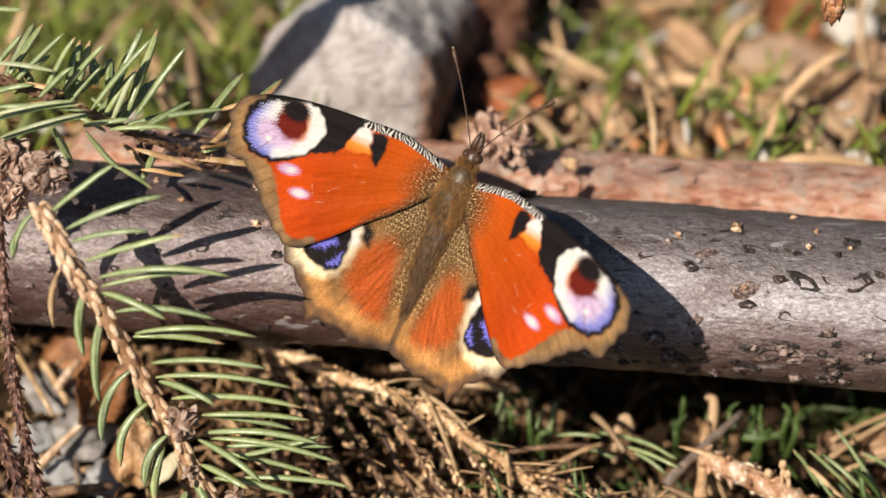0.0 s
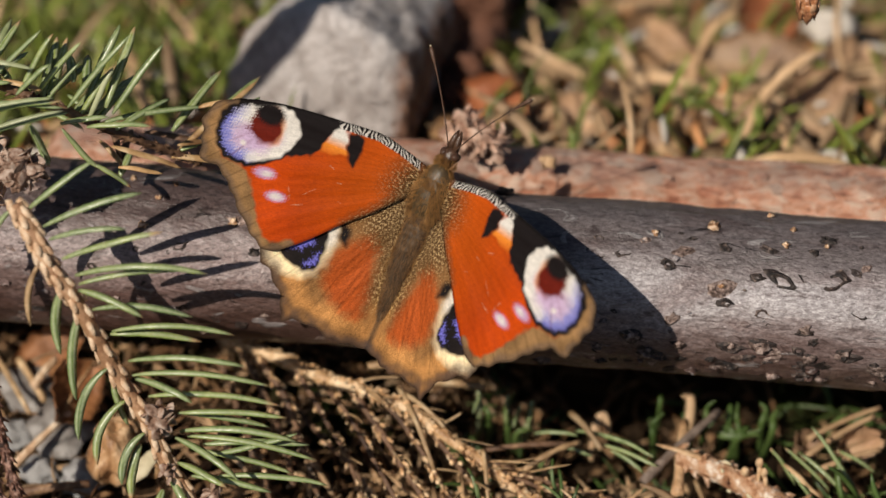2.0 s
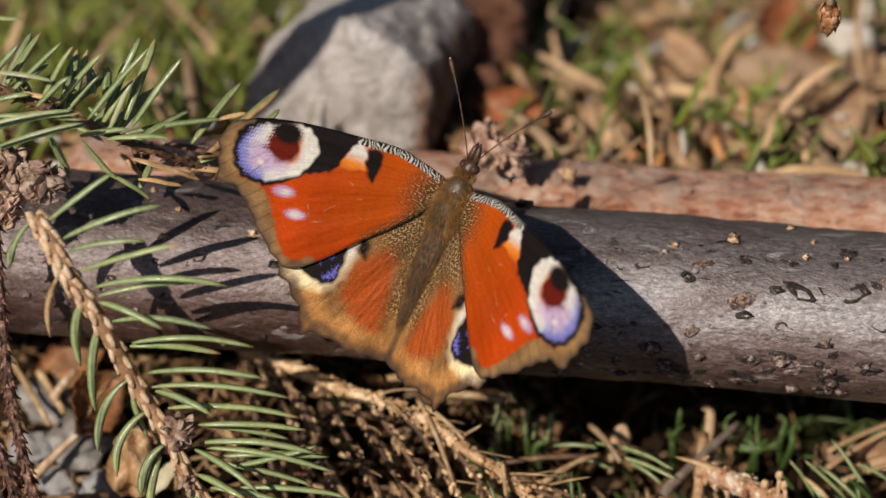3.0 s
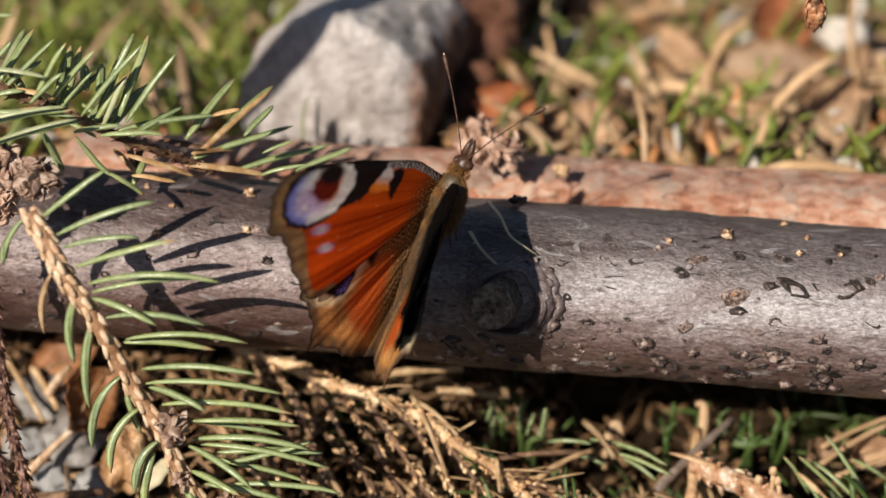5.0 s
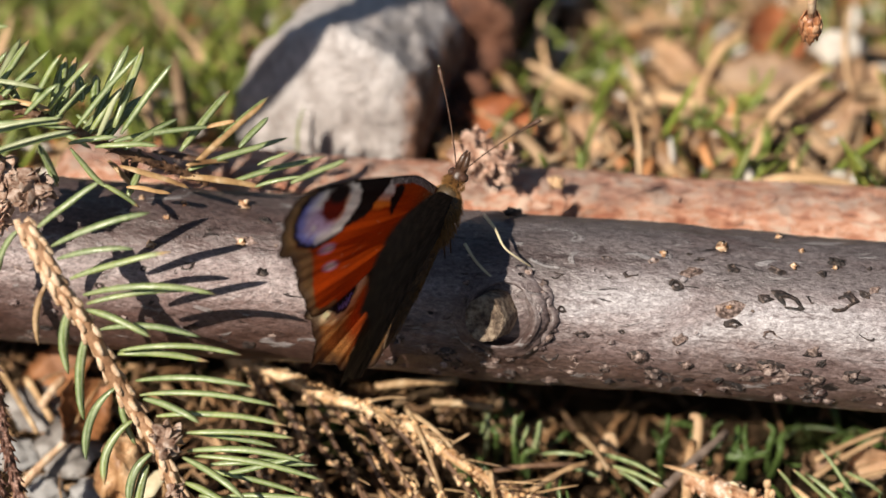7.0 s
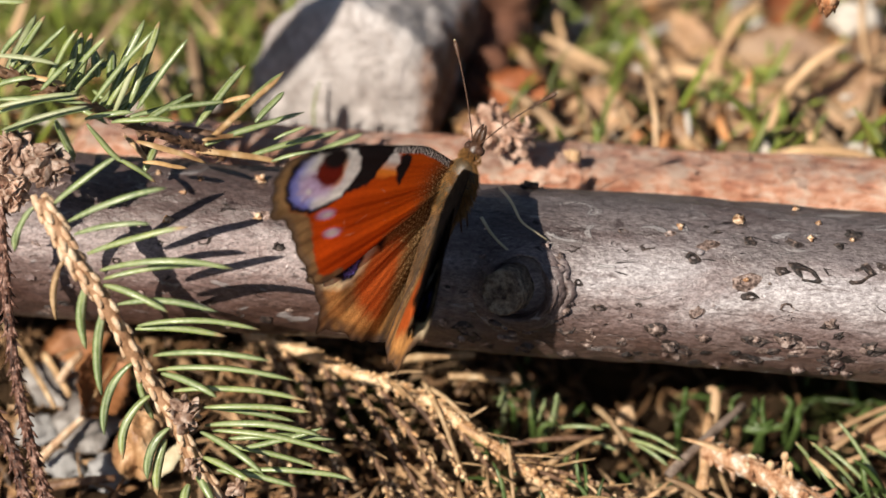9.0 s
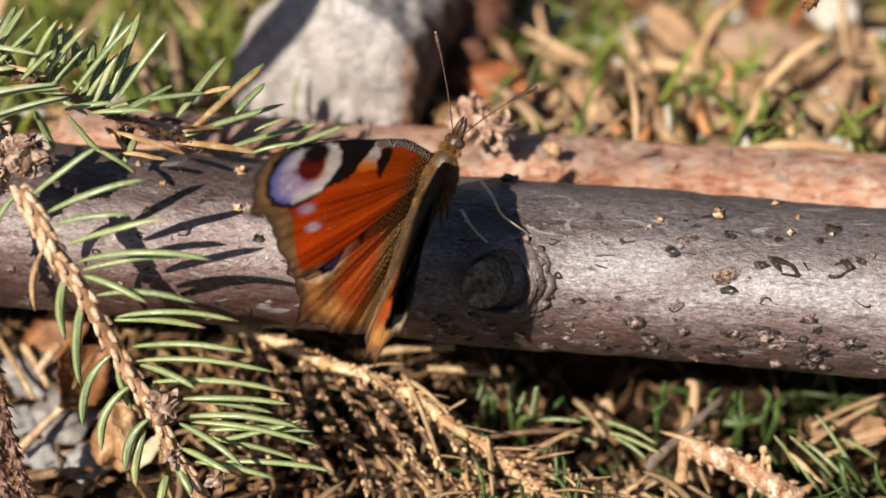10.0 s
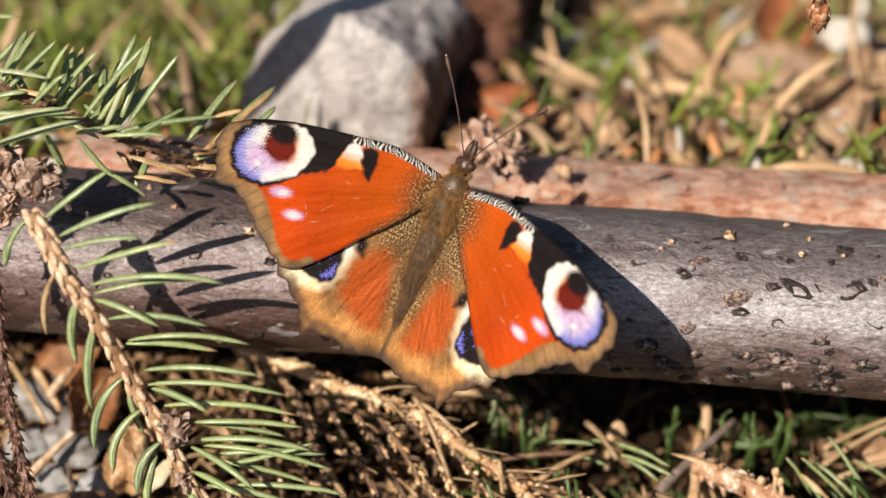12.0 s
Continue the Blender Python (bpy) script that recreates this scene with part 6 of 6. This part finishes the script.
# ---- the broken side shoot and two fibres on the grey branch ----
def make_knot():
    """The collar of a side shoot that broke off, with its pale heart."""
    rnd = random.Random(52)
    s, ang = (10.9, 36.8)
    p, d = log_point(s, ang)
    t, e = LOG_DIR, d.cross(LOG_DIR)
    sides = 28

    def bowl(prof, shift, squeeze, seed):
        b = Build()
        for r, h in prof:
            for k in range(sides):
                a = 6.283 * k / sides
                wob = 1 + 0.16 * noise.noise(Vector((math.cos(a) * 1.6, math.sin(a) * 1.6, r * 0.6 + seed)))
                along, over = r * wob * math.cos(a) * squeeze + shift, r * wob * math.sin(a)
                b.v.append(p + along * t + over * e + d * (h * (1 + 0.35 * math.cos(a)) + math.sqrt(max(LOG_R ** 2 - over * over, 1)) - LOG_R))
        for i in range(len(prof) - 1):
            for k in range(sides):
                b.f.append((i * sides + k, i * sides + (k + 1) % sides, (i + 1) * sides + (k + 1) % sides, (i + 1) * sides + k))
        b.f.append(tuple((len(prof) - 1) * sides + k for k in range(sides)))
        return b

    part("knot", bowl([(7.6, -0.5), (6.9, 0.25), (6.5, 0.1), (6.0, 1.2), (5.5, 1.0), (5.1, 2.0), (4.6, 1.8), (4.3, 0.6), (4.2, -0.3)], 0.0, 0.92, 1.0), M_BARK, fallen_branch, "ringed collar of a broken side shoot")
    part("hollow", bowl([(4.3, -0.1), (3.0, 0.12), (1.5, 0.2), (0.4, 0.2)], 0.0, 0.92, 2.0), M_BARK, fallen_branch, "dark hollow round a broken side shoot")
    stub = Build()
    prof = [(3.4, -0.4, 0.0), (3.3, 2.0, -0.8), (3.25, 4.2, -1.5), (3.05, 4.55, -1.65), (2.8, 4.45, -1.65), (2.5, 4.65, -1.65), (2.1, 4.5, -1.65), (1.6, 4.65, -1.65), (1.1, 4.5, -1.65), (0.4, 4.6, -1.65)]
    for j, (r, h, shift) in enumerate(prof):
        for k in range(sides):
            a = 6.283 * k / sides
            wob = 1 + 0.13 * noise.noise(Vector((math.cos(a) * 1.7, math.sin(a) * 1.7, 4.0 + 0.1 * j)))
            chip = 0.5 * noise.noise(Vector((math.cos(a) * r * 0.8, math.sin(a) * r * 0.8, 9.0))) if j > 1 else 0.0
            stub.v.append(p + (r * wob * math.cos(a) * 0.82 - 0.5 + shift) * t + r * wob * math.sin(a) * e + d * (h + chip))
    for j in range(len(prof) - 1):
        for k in range(sides):
            stub.f.append((j * sides + k, j * sides + (k + 1) % sides, (j + 1) * sides + (k + 1) % sides, (j + 1) * sides + k))
    stub.f.append(tuple((len(prof) - 1) * sides + k for k in range(sides)))
    part("heartwood", stub, M_HEART, fallen_branch, "pale broken stub of a side shoot")
    for r, tall, thick in ((5.3, 5.9, 1.25), (6.9, 6.2, 0.75)):
        pts = []
        for k in range(19):
            a = radians(-85 + 165 * k / 18)
            along, over = r * math.cos(a) + 0.9 * noise.noise(Vector((k * 0.5, r, 0))), tall * math.sin(a)
            pts.append(p + along * t + over * e + d * (math.sqrt(LOG_R ** 2 - over * over) - LOG_R + 0.1 * thick))
        part("bark_fold", Build().tube(pts, [thick * (0.4 + 0.6 * math.sin(math.pi * (k + 0.5) / 19)) * (1 + 0.5 * noise.noise(Vector((k * 0.9, 3, r)))) for k in range(19)], 9), M_BARK, fallen_branch, "pale curved bark fold beside a knot")
    for k in range(26):
        a = radians(rnd.uniform(-130, 70))
        along, over = rnd.uniform(5.4, 7.4) * math.cos(a), rnd.uniform(5.6, 7.2) * math.sin(a)
        place = p + along * t + over * e + d * (math.sqrt(LOG_R ** 2 - over * over) - LOG_R + rnd.uniform(0.0, 0.7))
        size = rnd.uniform(0.25, 0.7)
        part("bark_crumb", Build().lump(place, (size * 1.4, size * 0.8, size * 0.7), k, 6, 8, 1.0), (M_BARK, M_FLAKE)[k % 2], fallen_branch)


make_knot()
for pts in ([(7.6, 8.1, 26.4), (9.0, 2.9, 29.1), (10.2, 0.0, 28.6), (12.2, -0.8, 27.2), (14.0, -0.3, 25.0)], [(4.9, 2.3, 26.8), (6.3, 0.1, 25.9), (8.1, -1.4, 24.8), (10.5, -2.1, 23.0)]):
    path = smooth_path(pts, 5)
    single("plant_fibre", Build().tube(path, [0.25 - 0.007 * k for k in range(len(path))], 5), M_FIBRE, pts[0], "fine pale plant fibre lying on the bark", "fibre", "fibres")
single("bark_chip", Build().lump(Vector((11.6, 10.2, 24.6)), (1.3, 0.4, 0.75), 3, 6, 8, 0.9), M_NUB, (11.6, 10.2, 24.3), "dark bark chip on top of the branch", "chip")


# ---- an unseen shoot, added to cast the shadow band on the weathered log ----
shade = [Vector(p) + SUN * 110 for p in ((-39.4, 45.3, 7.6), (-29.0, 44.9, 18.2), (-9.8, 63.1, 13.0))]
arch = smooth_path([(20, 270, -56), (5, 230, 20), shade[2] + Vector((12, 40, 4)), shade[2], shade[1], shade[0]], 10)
single("arching_shoot", Build().tube(arch, [3.6 - 0.9 * i / len(arch) for i in range(len(arch))], 9), M_DARKTWIG, arch[0], "unseen dead shoot added to cast shade on the weathered log", "twig")


# ---- loose bark on both branches ----
def bark_flake(parent, place, out, along, size, mat, seed, name="bark_flake"):
    """A small curled plate of bark that lifts off at one edge."""
    rnd = random.Random(seed)
    side = out.cross(along).normalized()
    b = Build()
    n = 9
    ring = [(math.cos(6.283 * k / n) * rnd.uniform(0.6, 1.2) * 1.3, math.sin(6.283 * k / n) * rnd.uniform(0.5, 1.1)) for k in range(n)]
    tip = rnd.uniform(0, 6.283)
    for h in (0.0, 0.16):
        for r in (1.0, 0.5):
            for x, y in ring:
                lift = 0.35 * max(0.0, x * math.cos(tip) + y * math.sin(tip)) * r
                b.v.append(Vector(place) + size * (r * x * along + r * y * side + (lift + h * (1.3 - 0.5 * r)) * out))
    for k in range(n):
        m = (k + 1) % n
        b.f += [(k, m, n + m, n + k), (2 * n + k, 3 * n + k, 3 * n + m, 2 * n + m), (k, 2 * n + k, 2 * n + m, m)]
    b.f.append(tuple(3 * n + k for k in range(n)))
    part(name, b, mat, parent, smooth=False)


peel = random.Random(15)
for i in range(60):
    s, ang = peel.uniform(-62, 72), (peel.uniform(-22, 12) if i % 3 else peel.uniform(12, 90))
    p, d = log_point(s, ang, 0.02)
    bark_flake(fallen_branch, p, d, LOG_DIR, peel.uniform(0.35, 0.95) * (1.0 if ang < 12 else 0.6), (M_BARK, M_FLAKE, M_NUB)[i % 3], i)
red_axis = Vector((1, -0.083, 0)).normalized()
for i in range(110):
    s, a = peel.uniform(-75, 35), radians(peel.uniform(15, 105))
    d = Vector((0, -math.cos(a), math.sin(a)))
    bark_flake(red_branch, Vector((39.0, 24.4, 6.9)) + s * red_axis + d * 7.1, d, red_axis, peel.uniform(0.4, 1.5), M_RED, 100 + i)
for i, (p, size) in enumerate((((6.7, 27.4, 19.5), 1.7), ((18.3, 22.5, 17.8), 1.2))):
    part("wood_splinter", Build().lump(Vector(p), (size, size * 0.7, size * 0.8), i, 9, 12, 0.9), M_HUSK, red_branch, "pale knobby wood")


tagged(bract_cluster(red_branch, (6.6, 25.6, 20.6), 3.9, 60, 41, "torn_bark", M_SHRED), kind="stuff")
tagged(bract_cluster(red_branch, (10.2, 23.4, 20.6), 3.4, 40, 42, "torn_bark", M_SHRED), kind="stuff")


WARTS = [(25.5, 2.4), (31.9, 0.4), (20.9, 8.8), (29.8, 13.3), (43.4, 11.9), (47.7, 11.7), (36.4, 9.4), (54.0, 6.0), (53.1, 28.0), (58.7, 13.4)]  # along, up

# ---- rounded bark warts along the branch's flank, and a rusty bark chunk by the weathered log ----
for i, (s, ang) in enumerate(WARTS):
    p, d = log_point(s, ang)
    size = 0.75 + 0.25 * math.sin(i * 2.7)
    nub(p, d, size * 1.1, "scar", 400 + i)
    part("bark_wart", Build().lump(p, (size * 1.1, size * 0.8, size * 0.8), i, 8, 11, 1.2), M_FLAKE, fallen_branch)
for i in range(34):
    s, ang = peel.uniform(-8, 72), (peel.uniform(-24, -4) if i % 4 else peel.uniform(10, 80))
    p, d = log_point(s, ang)
    size = peel.uniform(0.3, 0.8) * (1.0 if ang < 6 else 0.6)
    part("bark_wart", Build().lump(p, (size * 1.3, size * 0.9, size * 0.75), i, 7, 9, 1.1), (M_NUB, M_BARK, M_FLAKE)[i % 3], fallen_branch)
M_ROTTEN = organic("rotten_bark", [(0.3, (0.04, 0.016, 0.01)), (0.52, (0.16, 0.065, 0.035)), (0.75, (0.42, 0.22, 0.14))], 130, rough=0.8, bump=0.9, depth=0.0015, vary=0.0)
chunk = Vector((6.2, 77.7, -6.6))
single("bark_chunk", Build().lump(chunk, (8, 7, 9), 21, 14, 18, 0.9), M_ROTTEN, chunk - Vector((0, 0, 9)), "rust-brown lump of rotten bark beside the weathered log", "bark")
chunk = Vector((4.9, 63.1, -6.0))
single("bark_chunk", Build().lump(chunk, (5, 4.5, 5.5), 25, 12, 16, 0.9), M_ROTTEN, chunk - Vector((0, 0, 6)), "rust-brown crumb of rotten bark", "bark")



# ---- what moves: the wings open and fold ----
def motions():
    # seconds, degrees raised and swept back of the left pair, degrees raised and swept back of the right
    beats = [
        (0.0, 13.9, 0.0, 15.0, 0.0), (0.5, 13.1, 0.3, 13.0, 1.1), (1.0, 13.4, 0.1, 13.8, 0.9), (1.5, 15.6, 0.8, 19.7, 0.4), (2.0, 18.0, 1.3, 19.5, 0.6),
        (2.5, 16.4, 2.9, 20.8, 1.1), (2.7, 16.7, 3.0, 21.4, 1.1), (4.1, 60.5, -0.2, 59.5, 0.0), (4.3, 61.7, -0.2, 59.8, 0.0), (4.5, 61.2, 0.5, 60.0, 0.0), (4.7, 63.5, 0.2, 62.0, 0.0),
        (4.9, 72.0, -1.0, 68.0, 0.0), (5.0, 72.0, -1.0, 68.0, 0.0), (5.1, 70.5, -0.6, 67.0, 0.0), (5.3, 65.6, 0.4, 65.0, 0.0), (5.5, 64.6, 0.6, 63.0, 0.0), (5.7, 66.0, 0.4, 65.0, 0.0),
        (5.9, 76.6, -1.0, 76.5, 0.0), (6.0, 75.9, -1.0, 75.5, 0.0), (6.1, 74.0, -0.7, 73.5, 0.0), (6.3, 69.5, 0.0, 67.5, 0.0), (6.5, 68.5, 0.1, 66.5, 0.0), (6.7, 69.5, 0.0, 67.5, 0.0),
        (6.9, 77.7, -1.2, 79.0, 0.0), (7.0, 77.9, -1.2, 79.5, 0.0), (7.1, 76.5, -1.0, 77.5, 0.0), (7.3, 68.6, 0.5, 67.0, 0.0), (7.5, 67.6, 0.8, 66.5, 0.0), (7.7, 68.6, 0.4, 67.0, 0.0),
        (9.3, 68.9, 0.0, 67.5, 0.5), (9.5, 65.5, 0.2, 65.0, 0.5), (10.0, 69.5, 0.7, 68.0, 1.0), (10.5, 63.6, 1.1, 64.0, 1.0), (10.6, 57.5, 1.5, 56.5, 1.5), (10.7, 35.0, 2.0, 41.0, 1.8),
        (10.8, 21.5, 3.0, 18.0, 2.2), (11.0, 18.8, 3.4, 12.2, 2.7), (11.5, 20.7, 4.0, 17.0, 2.4), (12.0, 19.0, 4.5, 15.0, 2.9),
    ]
    for (s, kind), o in wings.items():
        rows = []
        for t, lu, ls, ru, rsw in beats:
            up, back = (ru, rsw) if s > 0 else (lu, ls)
            twist = drop = 0.0
            side = 1.5
            fold = min(1.0, max(0.0, (up - 24) / 36))
            if s > 0:
                up += 4.0 * fold
            if kind == "forewing":
                if s > 0:
                    up += min(2.5, 0.6 * max(0.0, up - 66)) * min(1.0, max(0.0, (82 - up) / 4))
                twist, back = (7.0 * fold, back + 2.0 * fold) if s > 0 else (0.0, back)
            else:
                fold = min(1.0, max(0.0, (up - 24) / 36))
                up -= 0.4 + (15.0 - min(9.0, 0.8 * max(0.0, up - 71)) if s > 0 else 4.0) * fold
                back = 0.3 * back * (1 - fold) - (10.0 if s > 0 else 7.0) * fold
                twist, drop = (-1.0 if s > 0 else -4.0) * fold, (1.0 if s > 0 else -1.0) * fold
                side -= 1.7 * fold if s > 0 else 0.0
            rows.append((t, pose(s * side * MM, 0, drop * MM, 0, -s * up, 0) @ pose(0, 0, 0, 0, 0, -s * back) @ pose(0, 0, 0, twist, 0, 0)))
        walk(o, rows)
    # the bud swings a little in the wind: seconds, millimetres to its side
    home = bud.location.copy()
    swing = [(0.0, 0.0), (0.5, -0.1), (1.0, -0.3), (1.5, -0.4), (2.0, -0.3), (2.5, -0.15), (4.3, -0.7), (5.0, -1.2), (5.5, -0.95), (6.0, -1.0), (6.5, -1.0), (7.5, -1.1), (9.3, -0.9), (10.5, -0.8), (11.5, -0.95), (12.0, -1.0)]
    walk(bud, [(t, pose(home.x + dx * MM, home.y, home.z, 0, 1.5 * dx, 0)) for t, dx in swing])


motions()
